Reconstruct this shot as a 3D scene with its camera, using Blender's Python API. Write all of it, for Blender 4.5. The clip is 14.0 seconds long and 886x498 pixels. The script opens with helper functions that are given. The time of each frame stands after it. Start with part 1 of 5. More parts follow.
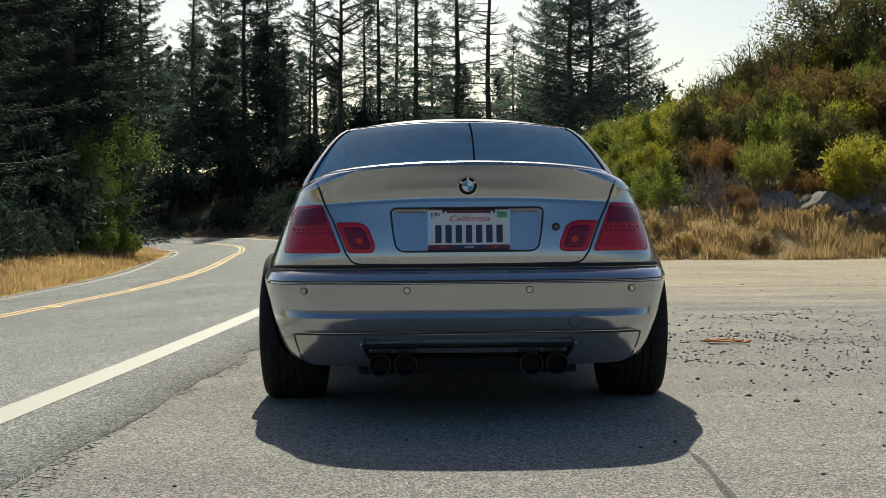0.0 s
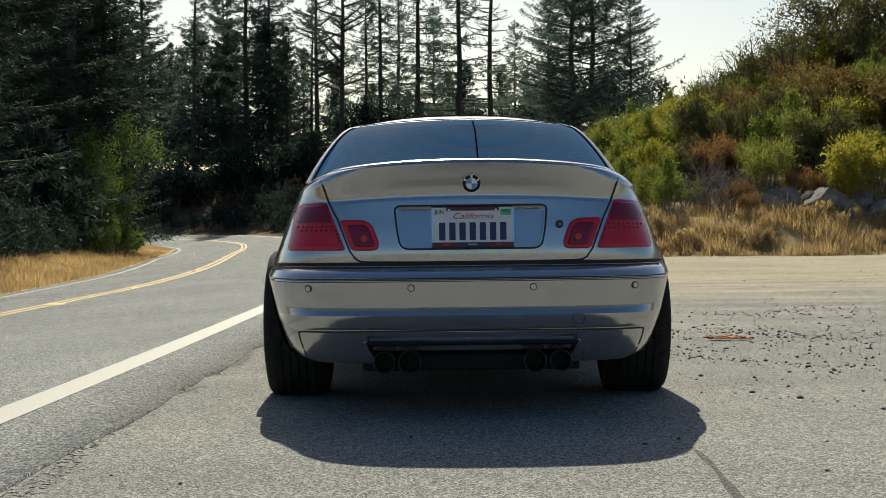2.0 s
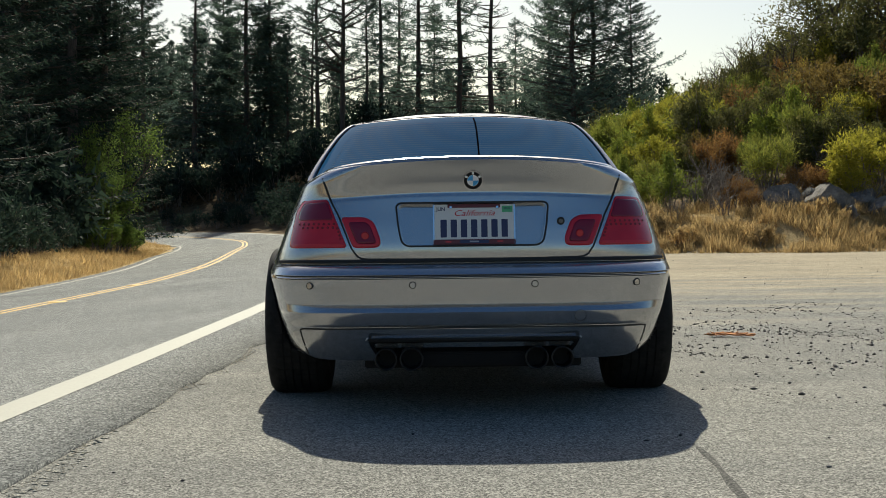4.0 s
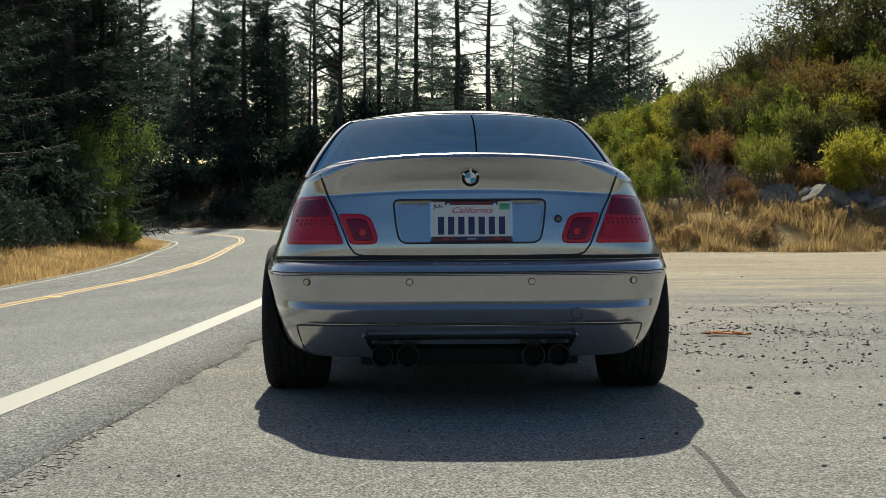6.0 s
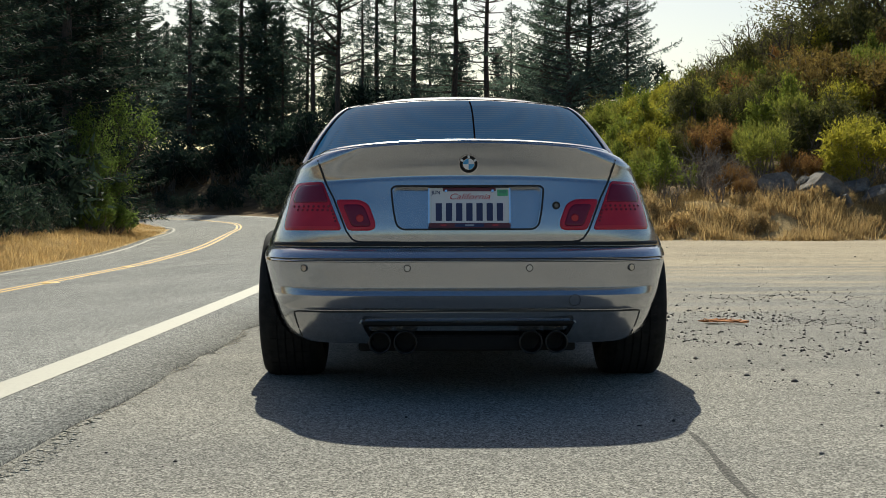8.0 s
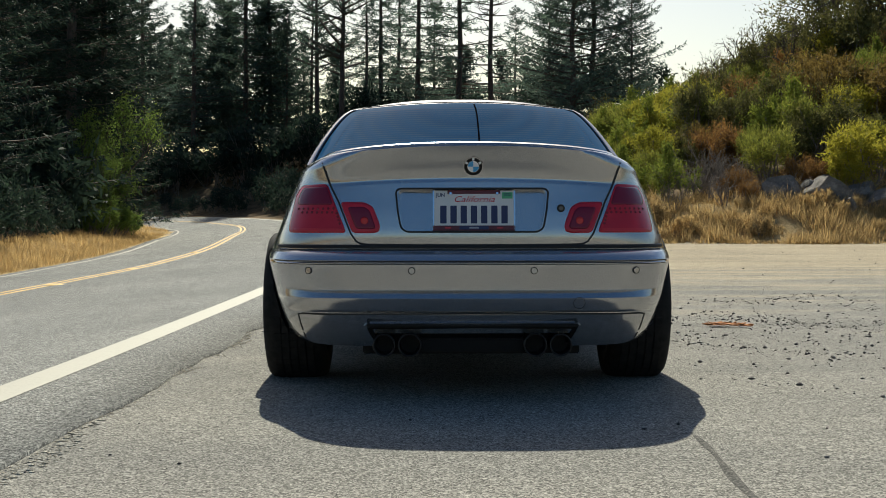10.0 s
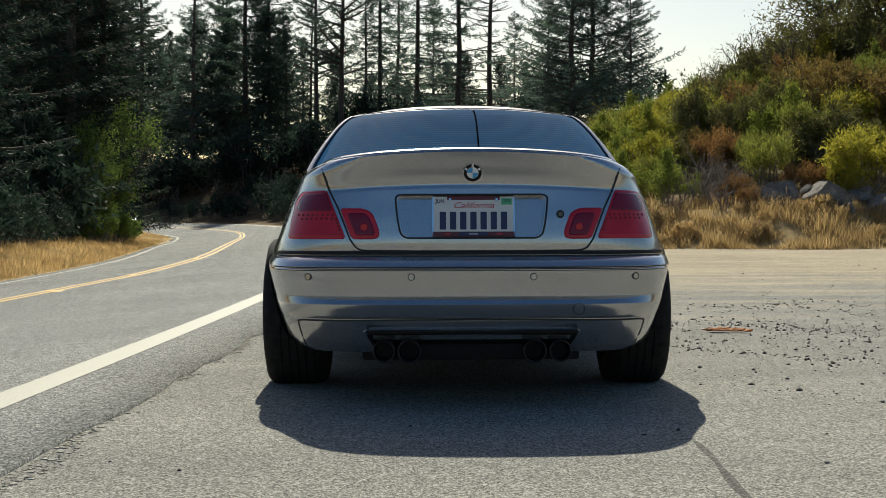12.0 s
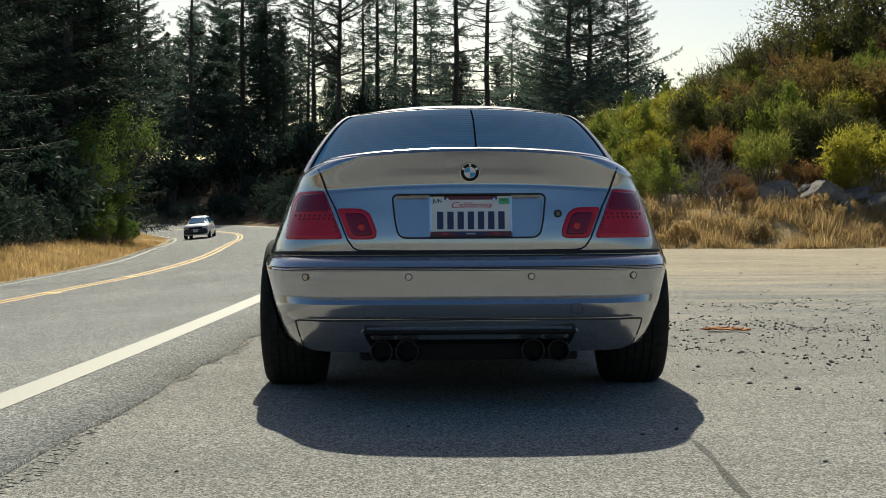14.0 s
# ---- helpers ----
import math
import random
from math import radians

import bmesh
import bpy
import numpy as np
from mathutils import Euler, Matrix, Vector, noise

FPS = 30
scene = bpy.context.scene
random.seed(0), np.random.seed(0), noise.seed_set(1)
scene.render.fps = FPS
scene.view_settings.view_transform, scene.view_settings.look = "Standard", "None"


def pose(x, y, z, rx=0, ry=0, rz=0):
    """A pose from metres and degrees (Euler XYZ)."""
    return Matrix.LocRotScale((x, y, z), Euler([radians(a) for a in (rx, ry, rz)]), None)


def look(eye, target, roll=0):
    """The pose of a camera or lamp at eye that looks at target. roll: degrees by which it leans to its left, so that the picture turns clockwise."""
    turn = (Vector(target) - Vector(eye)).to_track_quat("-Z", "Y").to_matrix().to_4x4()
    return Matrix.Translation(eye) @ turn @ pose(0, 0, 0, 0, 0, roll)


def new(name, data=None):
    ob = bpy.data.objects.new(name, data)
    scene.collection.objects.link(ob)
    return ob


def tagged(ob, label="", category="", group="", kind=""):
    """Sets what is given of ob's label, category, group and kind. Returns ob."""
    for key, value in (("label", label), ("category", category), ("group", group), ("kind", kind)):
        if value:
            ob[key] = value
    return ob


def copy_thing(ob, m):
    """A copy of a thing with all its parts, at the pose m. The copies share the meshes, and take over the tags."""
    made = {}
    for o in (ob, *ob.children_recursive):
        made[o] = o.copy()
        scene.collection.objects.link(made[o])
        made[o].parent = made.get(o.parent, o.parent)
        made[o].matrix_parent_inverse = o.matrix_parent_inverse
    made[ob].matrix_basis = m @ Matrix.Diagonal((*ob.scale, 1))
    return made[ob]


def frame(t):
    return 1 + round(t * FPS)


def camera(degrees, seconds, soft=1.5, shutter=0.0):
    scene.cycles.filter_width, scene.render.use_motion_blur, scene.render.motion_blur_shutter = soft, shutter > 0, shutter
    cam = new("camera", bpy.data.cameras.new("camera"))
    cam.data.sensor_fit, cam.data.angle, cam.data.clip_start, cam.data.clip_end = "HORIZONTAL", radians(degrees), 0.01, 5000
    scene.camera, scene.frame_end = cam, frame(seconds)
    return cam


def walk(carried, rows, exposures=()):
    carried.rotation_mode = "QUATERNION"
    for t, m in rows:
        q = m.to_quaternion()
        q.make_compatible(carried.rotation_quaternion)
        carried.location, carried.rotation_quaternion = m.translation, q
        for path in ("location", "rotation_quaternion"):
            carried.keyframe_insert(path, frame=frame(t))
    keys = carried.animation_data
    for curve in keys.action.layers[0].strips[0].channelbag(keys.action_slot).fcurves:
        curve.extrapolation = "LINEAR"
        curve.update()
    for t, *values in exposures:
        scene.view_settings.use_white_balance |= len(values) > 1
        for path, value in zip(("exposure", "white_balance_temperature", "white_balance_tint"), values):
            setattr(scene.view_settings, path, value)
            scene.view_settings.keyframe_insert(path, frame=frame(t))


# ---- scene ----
cam = camera(37.0, 14.0, 0.9)
PATH = [
    (0, (0.0, 0.0, 0.72), (0.0, 2.0, 0.698), -0.0),
    (0.5, (-0.003, -0.009, 0.722), (-0.003, 1.991, 0.699), -0.0),
    (1, (-0.005, -0.001, 0.72), (-0.005, 1.999, 0.695), -0.0),
    (1.5, (-0.005, -0.006, 0.72), (-0.007, 1.994, 0.694), -0.1),
    (2, (-0.007, -0.01, 0.723), (-0.01, 1.99, 0.696), -0.1),
    (2.5, (-0.008, -0.013, 0.722), (-0.011, 1.987, 0.694), -0.2),
    (3, (-0.008, -0.014, 0.723), (-0.012, 1.986, 0.694), -0.2),
    (5.5, (-0.012, -0.009, 0.721), (-0.013, 1.991, 0.687), 0.0),
    (6, (-0.012, -0.015, 0.721), (-0.011, 1.985, 0.686), 0.2),
    (6.5, (-0.013, -0.013, 0.72), (-0.01, 1.987, 0.682), 0.2),
    (7, (-0.012, -0.011, 0.719), (-0.008, 1.988, 0.675), 0.3),
    (7.5, (-0.012, -0.004, 0.719), (-0.008, 1.995, 0.67), 0.3),
    (8, (-0.013, -0.004, 0.717), (-0.008, 1.995, 0.663), 0.4),
    (10.5, (-0.016, 0.001, 0.716), (-0.017, 2.0, 0.667), 0.5),
    (11, (-0.015, 0.001, 0.715), (-0.016, 2.0, 0.667), 0.5),
    (11.5, (-0.016, 0.006, 0.716), (-0.016, 2.005, 0.671), 0.5),
    (12, (-0.016, -0.001, 0.717), (-0.016, 1.999, 0.676), 0.4),
    (12.5, (-0.015, 0.003, 0.716), (-0.015, 2.003, 0.678), 0.3),
    (13, (-0.015, -0.001, 0.717), (-0.014, 1.998, 0.678), 0.2),
    (13.5, (-0.014, 0.004, 0.716), (-0.012, 2.003, 0.676), 0.2),
    (14, (-0.014, 0.007, 0.714), (-0.011, 2.007, 0.674), 0.2),
]
walk(cam, [(t, look(eye, target, roll)) for t, eye, target, roll in PATH], [(0, 0.28, 6400, 7), (14, 0.28, 6400, 7)])

# ---- daylight: a high hazy sun ahead of the camera ----
SUN_EL, SUN_AZ = 43.0, -4.0      # degrees; azimuth from +Y, negative to the left
world = bpy.data.worlds.new("sky")
scene.world = world
world.use_nodes = True
wn = world.node_tree.nodes
sky = wn.new("ShaderNodeTexSky")
sky.sky_type = "NISHITA"
sky.sun_disc = False
sky.sun_elevation = radians(SUN_EL)
sky.sun_rotation = radians(SUN_AZ)
sky.altitude, sky.air_density, sky.dust_density, sky.ozone_density = 300, 1.0, 2.1, 1.0
tone = wn.new("ShaderNodeHueSaturation")      # deep blue overhead, cream haze low towards the sun
tone.inputs["Hue"].default_value = 0.506
tone.inputs["Saturation"].default_value = 1.32
warm = wn.new("ShaderNodeMixRGB")
warm.blend_type = "MULTIPLY"
warm.inputs[0].default_value = 1.0
warm.inputs[2].default_value = (1.05, 0.985, 0.86, 1)
world.node_tree.links.new(sky.outputs[0], tone.inputs["Color"])
world.node_tree.links.new(tone.outputs[0], warm.inputs[1])
world.node_tree.links.new(warm.outputs[0], wn["Background"].inputs[0])
wn["Background"].inputs[1].default_value = 0.088
sun = new("sun", bpy.data.lights.new("sun", "SUN"))
sun.data.energy, sun.data.angle, sun.data.color = 5.0, radians(0.6), (1.0, 0.945, 0.785)
sun_dir = Vector((math.sin(radians(SUN_AZ)) * math.cos(radians(SUN_EL)), math.cos(radians(SUN_AZ)) * math.cos(radians(SUN_EL)), math.sin(radians(SUN_EL))))
sun.matrix_world = look(sun_dir * 80, (0, 0, 0))


# ---- materials ----
class Mat:
    """A small builder of node materials in object space."""

    def __init__(self, name, base=(0.5, 0.5, 0.5), rough=0.6, metal=0.0, spec=0.5):
        self.m = bpy.data.materials.new(name)
        self.m.use_nodes = True
        self.t = self.m.node_tree
        self.b = self.t.nodes["Principled BSDF"]
        self.b.inputs["Base Color"].default_value = (*base, 1)
        self.b.inputs["Roughness"].default_value = rough
        self.b.inputs["Metallic"].default_value = metal
        self.b.inputs["Specular IOR Level"].default_value = spec

    def node(self, kind, **kw):
        n = self.t.nodes.new(kind)
        for k, v in kw.items():
            n.inputs[k].default_value = v
        return n

    def link(self, a, b):
        self.t.links.new(a, b)

    def coords(self, space="Object"):
        return self.t.nodes.new("ShaderNodeTexCoord").outputs[space]

    def noise(self, scale, detail=4, rough=0.6, space="Object", stretch=None):
        n = self.node("ShaderNodeTexNoise", Scale=scale, Detail=detail, Roughness=rough)
        c = self.coords(space)
        if stretch:
            mp = self.node("ShaderNodeMapping")
            mp.inputs["Scale"].default_value = stretch
            self.link(c, mp.inputs[0])
            c = mp.outputs[0]
        self.link(c, n.inputs["Vector"])
        return n.outputs["Fac"]

    def stones(self, scale, stretch=None):
        """A random grey for each small stone."""
        n = self.node("ShaderNodeTexVoronoi", Scale=scale)
        self.link(self.coords(), n.inputs["Vector"])
        sep = self.t.nodes.new("ShaderNodeSeparateColor")
        self.link(n.outputs["Color"], sep.inputs[0])
        return sep.outputs[0]

    def ramp(self, fac, stops):
        r = self.t.nodes.new("ShaderNodeValToRGB")
        e = r.color_ramp.elements
        while len(e) < len(stops):
            e.new(0.5)
        for el, (p, c) in zip(e, stops):
            el.position, el.color = p, (*c, 1) if len(c) == 3 else c
        self.link(fac, r.inputs[0])
        return r.outputs[0]

    def mix(self, fac, a, b, blend="MIX"):
        n = self.t.nodes.new("ShaderNodeMixRGB")
        n.blend_type = blend
        for s, v in ((0, fac), (1, a), (2, b)):
            if isinstance(v, (int, float)):
                n.inputs[s].default_value = v
            elif isinstance(v, tuple):
                n.inputs[s].default_value = (*v, 1)
            else:
                self.link(v, n.inputs[s])
        return n.outputs[0]

    def math(self, op, a, b=0.0):
        n = self.t.nodes.new("ShaderNodeMath")
        n.operation = op
        for s, v in ((0, a), (1, b)):
            if isinstance(v, (int, float)):
                n.inputs[s].default_value = v
            else:
                self.link(v, n.inputs[s])
        return n.outputs[0]

    def color(self, out):
        self.link(out, self.b.inputs["Base Color"])
        return self

    def rough(self, out):
        self.link(out, self.b.inputs["Roughness"])
        return self

    def bump(self, height, strength=0.3, distance=0.01):
        n = self.node("ShaderNodeBump", Strength=strength, Distance=distance)
        self.link(height, n.inputs["Height"])
        self.link(n.outputs[0], self.b.inputs["Normal"])
        return self


def stony(name, dark, mid, light, scale=170, patch=0.35, rough=0.9):
    """Crushed-stone surface: fine speckle over broad patches."""
    k = Mat(name, rough=rough, spec=0.25)
    fine = k.stones(scale)
    broad = k.noise(patch, 5, 0.6)
    streak = k.noise(1.2, 4, 0.6, stretch=(1.0, 0.25, 1.0))
    c = k.ramp(fine, [(0.05, dark), (0.5, mid), (0.95, light)])
    c = k.mix(0.28, c, k.ramp(k.noise(42, 4, 0.75), [(0.4, (0.6, 0.6, 0.6)), (0.6, (1.3, 1.3, 1.28))]), "MULTIPLY")
    c = k.mix(0.55, c, k.ramp(broad, [(0.3, (0.62, 0.6, 0.58)), (0.7, (1.15, 1.12, 1.05))]), "MULTIPLY")
    c = k.mix(0.35, c, k.ramp(streak, [(0.35, (0.72, 0.72, 0.73)), (0.65, (1.1, 1.08, 1.04))]), "MULTIPLY")
    c = k.mix(0.75, c, k.ramp(k.stones(88), [(0.0, (0.3, 0.3, 0.3)), (0.22, (0.95, 0.95, 0.95)), (0.86, (1.0, 1.0, 1.0)), (1.0, (1.6, 1.58, 1.5))]), "MULTIPLY")
    k.color(c).bump(fine, 0.8, 0.006)
    return k


def leafy(name, a, b, thru=0.35, rough=0.55, space_scale=0.6):
    """Leaf material: two greens by clump, light passing through."""
    k = Mat(name, a, 0.7, spec=0.08)
    t = k.t
    geo = t.nodes.new("ShaderNodeNewGeometry")
    isl = k.ramp(geo.outputs["Random Per Island"], [(0.0, a), (1.0, b)])
    c = k.mix(0.6, isl, k.ramp(k.noise(space_scale, 3), [(0.35, (0.55, 0.55, 0.55)), (0.65, (1.25, 1.25, 1.2))]), "MULTIPLY")
    info = t.nodes.new("ShaderNodeObjectInfo")
    c = k.mix(0.5, c, k.ramp(info.outputs["Random"], [(0.0, (0.7, 0.72, 0.75)), (1.0, (1.2, 1.15, 1.0))]), "MULTIPLY")
    k.color(c)
    tr = t.nodes.new("ShaderNodeBsdfTranslucent")
    k.link(c, tr.inputs[0])
    mx = t.nodes.new("ShaderNodeMixShader")
    mx.inputs[0].default_value = thru
    k.link(k.b.outputs[0], mx.inputs[1])
    k.link(tr.outputs[0], mx.inputs[2])
    k.link(mx.outputs[0], t.nodes["Material Output"].inputs[0])
    return k.m


ASPHALT = stony("road_asphalt", (0.06, 0.063, 0.065), (0.2, 0.207, 0.205), (0.45, 0.46, 0.45)).m
PAINT_W = Mat("white_road_paint", (0.355, 0.34, 0.285), 0.7)
PAINT_W.color(PAINT_W.mix(0.5, PAINT_W.ramp(PAINT_W.noise(60, 4), [(0.3, (0.25, 0.238, 0.2)), (0.5, (0.355, 0.34, 0.285))]), (0.355, 0.34, 0.285)))
PAINT_W = PAINT_W.m
PAINT_Y = Mat("yellow_road_paint", (0.6, 0.36, 0.07), 0.7)
PAINT_Y.color(PAINT_Y.ramp(PAINT_Y.noise(30, 4), [(0.32, (0.3, 0.22, 0.1)), (0.5, (0.62, 0.38, 0.08))]))
PAINT_Y = PAINT_Y.m


def ground_material():
    """Worn pull-off: grey chip seal near the road, dusty tan dirt and dark grit further off."""
    k = Mat("dusty_pull_off", rough=0.95, spec=0.2)
    fine = k.stones(210)
    mid = k.noise(9, 5, 0.65)
    broad = k.noise(0.3, 5, 0.6)
    track = k.noise(0.9, 4, 0.6, stretch=(0.35, 1.6, 1.0))
    stone = k.ramp(fine, [(0.05, (0.07, 0.069, 0.064)), (0.5, (0.21, 0.207, 0.19)), (0.95, (0.43, 0.42, 0.385))])
    dust = k.ramp(mid, [(0.3, (0.30, 0.25, 0.175)), (0.7, (0.5, 0.43, 0.31))])
    dust = k.mix(0.5, dust, k.ramp(fine, [(0.0, (0.6, 0.6, 0.6)), (1.0, (1.2, 1.18, 1.15))]), "MULTIPLY")
    sep = k.t.nodes.new("ShaderNodeSeparateXYZ")
    k.link(k.coords(), sep.inputs[0])
    far = k.math("MULTIPLY_ADD", sep.outputs[1], 0.07)
    far.node.inputs[2].default_value = -0.55
    side = k.math("MULTIPLY_ADD", sep.outputs[0], 0.12)
    side.node.inputs[2].default_value = -0.25
    sides = k.math("MAXIMUM", far, side)
    f = k.math("ADD", sides, k.math("MULTIPLY", k.math("SUBTRACT", track, 0.5), 1.5))
    fac = k.ramp(f, [(0.2, (0, 0, 0)), (0.75, (0.9, 0.9, 0.9))])
    c = k.mix(fac, stone, dust)
    c = k.mix(0.25, c, k.ramp(k.noise(48, 4, 0.75), [(0.4, (0.6, 0.59, 0.57)), (0.6, (1.3, 1.3, 1.28))]), "MULTIPLY")
    c = k.mix(0.5, c, k.ramp(broad, [(0.3, (0.75, 0.74, 0.74)), (0.7, (1.15, 1.12, 1.06))]), "MULTIPLY")
    c = k.mix(0.45, c, k.ramp(track, [(0.4, (0.75, 0.75, 0.76)), (0.6, (1.1, 1.08, 1.05))]), "MULTIPLY")
    c = k.mix(0.7, c, k.ramp(k.stones(120), [(0.0, (0.35, 0.35, 0.35)), (0.16, (0.97, 0.97, 0.97)), (0.9, (1.0, 1.0, 1.0)), (1.0, (1.5, 1.48, 1.42))]), "MULTIPLY")
    k.color(c).bump(k.math("ADD", fine, k.math("MULTIPLY", mid, 1.5)), 0.5, 0.008)
    return k.m


GROUND = ground_material()


def soil_material():
    k = Mat("dry_forest_soil", rough=1.0, spec=0.1)
    k.color(k.mix(0.6, k.ramp(k.noise(1.4, 6, 0.7), [(0.3, (0.07, 0.05, 0.03)), (0.6, (0.2, 0.14, 0.08)), (0.8, (0.3, 0.22, 0.13))]),
                  k.ramp(k.noise(18, 4), [(0.3, (0.6, 0.6, 0.6)), (0.7, (1.2, 1.15, 1.1))]), "MULTIPLY"))
    k.bump(k.noise(6, 5), 0.6, 0.05)
    return k.m


SOIL = soil_material()
THATCH = Mat("dry_thatch", rough=1.0, spec=0.1)
THATCH.color(THATCH.mix(0.7, THATCH.ramp(THATCH.noise(1.1, 6, 0.7), [(0.35, (0.34, 0.24, 0.115)), (0.65, (0.62, 0.48, 0.25))]),
                        THATCH.ramp(THATCH.noise(22, 5, 0.75), [(0.38, (0.45, 0.42, 0.38)), (0.6, (1.2, 1.15, 1.1))]), "MULTIPLY"))
THATCH.bump(THATCH.noise(30, 5, 0.7), 0.9, 0.05)
THATCH = THATCH.m
# NEEDLE and NEEDLE_B are lightened to carry the haze over the far trees.
NEEDLE = leafy("hazed_fir_needles", (0.05, 0.084, 0.07), (0.095, 0.14, 0.11), 0.5)
# Darker copy of the needles: the shade of the wood is in the colour.
NEEDLE_D = leafy("shade_painted_fir_needles", (0.02, 0.036, 0.03), (0.042, 0.068, 0.05), 0.36)
NEEDLE_B = leafy("haze_paled_fir_needles", (0.075, 0.12, 0.105), (0.14, 0.195, 0.16), 0.55)
LEAF_G = leafy("bright_green_leaves", (0.14, 0.19, 0.035), (0.3, 0.33, 0.06), 0.45)
LEAF_Y = leafy("yellow_green_leaves", (0.24, 0.24, 0.035), (0.42, 0.38, 0.055), 0.55)
LEAF_D = leafy("dull_green_leaves", (0.075, 0.085, 0.032), (0.19, 0.175, 0.06), 0.4)
LEAF_O = leafy("olive_brown_leaves", (0.13, 0.09, 0.03), (0.29, 0.21, 0.065), 0.42)
LEAF_S = leafy("sage_green_leaves", (0.14, 0.17, 0.04), (0.33, 0.33, 0.07), 0.44)
LEAF_B = leafy("rusty_brown_leaves", (0.17, 0.09, 0.035), (0.33, 0.19, 0.07), 0.45)
LEAF_T = leafy("young_green_leaves", (0.1, 0.155, 0.038), (0.2, 0.28, 0.065), 0.52)
STRAW = leafy("dry_straw_grass", (0.3, 0.2, 0.09), (0.68, 0.5, 0.25), 0.5)
TWIG = Mat("grey_dry_twigs", (0.17, 0.14, 0.12), 0.9)
TWIG.color(TWIG.ramp(TWIG.noise(8), [(0.3, (0.09, 0.075, 0.065)), (0.7, (0.26, 0.22, 0.19))]))
TWIG = TWIG.m
BARK = Mat("fir_bark", (0.08, 0.06, 0.05), 0.95)
BARK.color(BARK.ramp(BARK.noise(5, 6, 0.7, stretch=(3, 3, 0.5)), [(0.3, (0.03, 0.025, 0.02)), (0.7, (0.13, 0.1, 0.08))]))
BARK.bump(BARK.noise(9, 5, 0.7, stretch=(3, 3, 0.5)), 0.8, 0.04)
BARK = BARK.m
ROCK = Mat("lichen_grey_rock", (0.25, 0.24, 0.23), 0.9)
ROCK.color(ROCK.mix(0.5, ROCK.ramp(ROCK.noise(2.2, 7, 0.7), [(0.3, (0.06, 0.055, 0.05)), (0.5, (0.15, 0.135, 0.12)), (0.7, (0.3, 0.27, 0.23))]),
                    ROCK.ramp(ROCK.noise(14, 4), [(0.4, (0.6, 0.58, 0.56)), (0.6, (1.1, 1.08, 1.05))]), "MULTIPLY"))
ROCK.bump(ROCK.noise(7, 6, 0.7), 0.8, 0.06)
ROCK = ROCK.m
PEBBLE = Mat("dark_grit", (0.06, 0.055, 0.055), 0.85)
_gi = PEBBLE.t.nodes.new("ShaderNodeNewGeometry")
PEBBLE.color(PEBBLE.ramp(_gi.outputs["Random Per Island"], [(0.0, (0.025, 0.023, 0.025)), (0.75, (0.1, 0.09, 0.085)), (1.0, (0.36, 0.33, 0.29))]))
PEBBLE = PEBBLE.m
CRUMB = Mat("broken_seal_edge", (0.36, 0.31, 0.22), 0.95)
CRUMB.color(CRUMB.ramp(CRUMB.noise(25, 5, 0.7), [(0.35, (0.3, 0.27, 0.21)), (0.55, (0.42, 0.38, 0.3)), (0.7, (0.55, 0.5, 0.4))]))
CRUMB.bump(CRUMB.noise(40, 4), 0.8, 0.01)
CRUMB = CRUMB.m
DARK_STONE = stony("darker_stone", (0.03, 0.03, 0.029), (0.075, 0.074, 0.07), (0.17, 0.165, 0.155)).m


# ---- mesh helpers ----
def mesh_ob(name, verts, faces, mat, parent=None, smooth=False, label=""):
    me = bpy.data.meshes.new(name)
    me.from_pydata([tuple(map(float, v)) for v in verts], [], [tuple(map(int, f)) for f in faces])
    me.materials.append(mat)
    if smooth:
        me.shade_smooth()
    me.update()
    ob = new(name, me)
    ob.parent = parent
    if label:
        ob["label"] = label
    return ob


def part(name, bm, mat, parent, label="", smooth=False):
    me = bpy.data.meshes.new(name)
    bmesh.ops.recalc_face_normals(bm, faces=bm.faces)
    bm.to_mesh(me)
    bm.free()
    me.materials.append(mat)
    if smooth:
        me.shade_smooth()
    ob = new(name, me)
    ob.parent = parent
    if label:
        ob["label"] = label
    return ob


def thing(name, label, category, group="", kind="", m=None):
    ob = tagged(new(name), label, category, group, kind)
    if m is not None:
        ob.matrix_basis = m
    return ob


def grid_faces(nu, nv, flip=False):
    i, j = np.meshgrid(np.arange(nu - 1), np.arange(nv - 1), indexing="ij")
    a = (i * nv + j).ravel()
    f = np.stack([a, a + nv, a + nv + 1, a + 1], 1)
    return f[:, ::-1] if flip else f


def big_mesh(name, verts, faces, mat, parent=None, smooth=False):
    """Quads or triangles from arrays, fast."""
    verts, faces = np.asarray(verts, np.float32), np.asarray(faces, np.int32)
    me = bpy.data.meshes.new(name)
    me.vertices.add(len(verts))
    me.vertices.foreach_set("co", verts.ravel())
    n = faces.shape[1]
    me.loops.add(faces.size)
    me.loops.foreach_set("vertex_index", faces.ravel())
    me.polygons.add(len(faces))
    me.polygons.foreach_set("loop_start", np.arange(0, faces.size, n, dtype=np.int32))
    me.update(calc_edges=True)
    me.validate()
    me.materials.append(mat)
    if smooth:
        me.shade_smooth()
    ob = new(name, me)
    ob.parent = parent
    return ob


def smoothstep(a, b, x):
    t = np.clip((np.asarray(x, float) - a) / (b - a), 0, 1)
    return t * t * (3 - 2 * t)


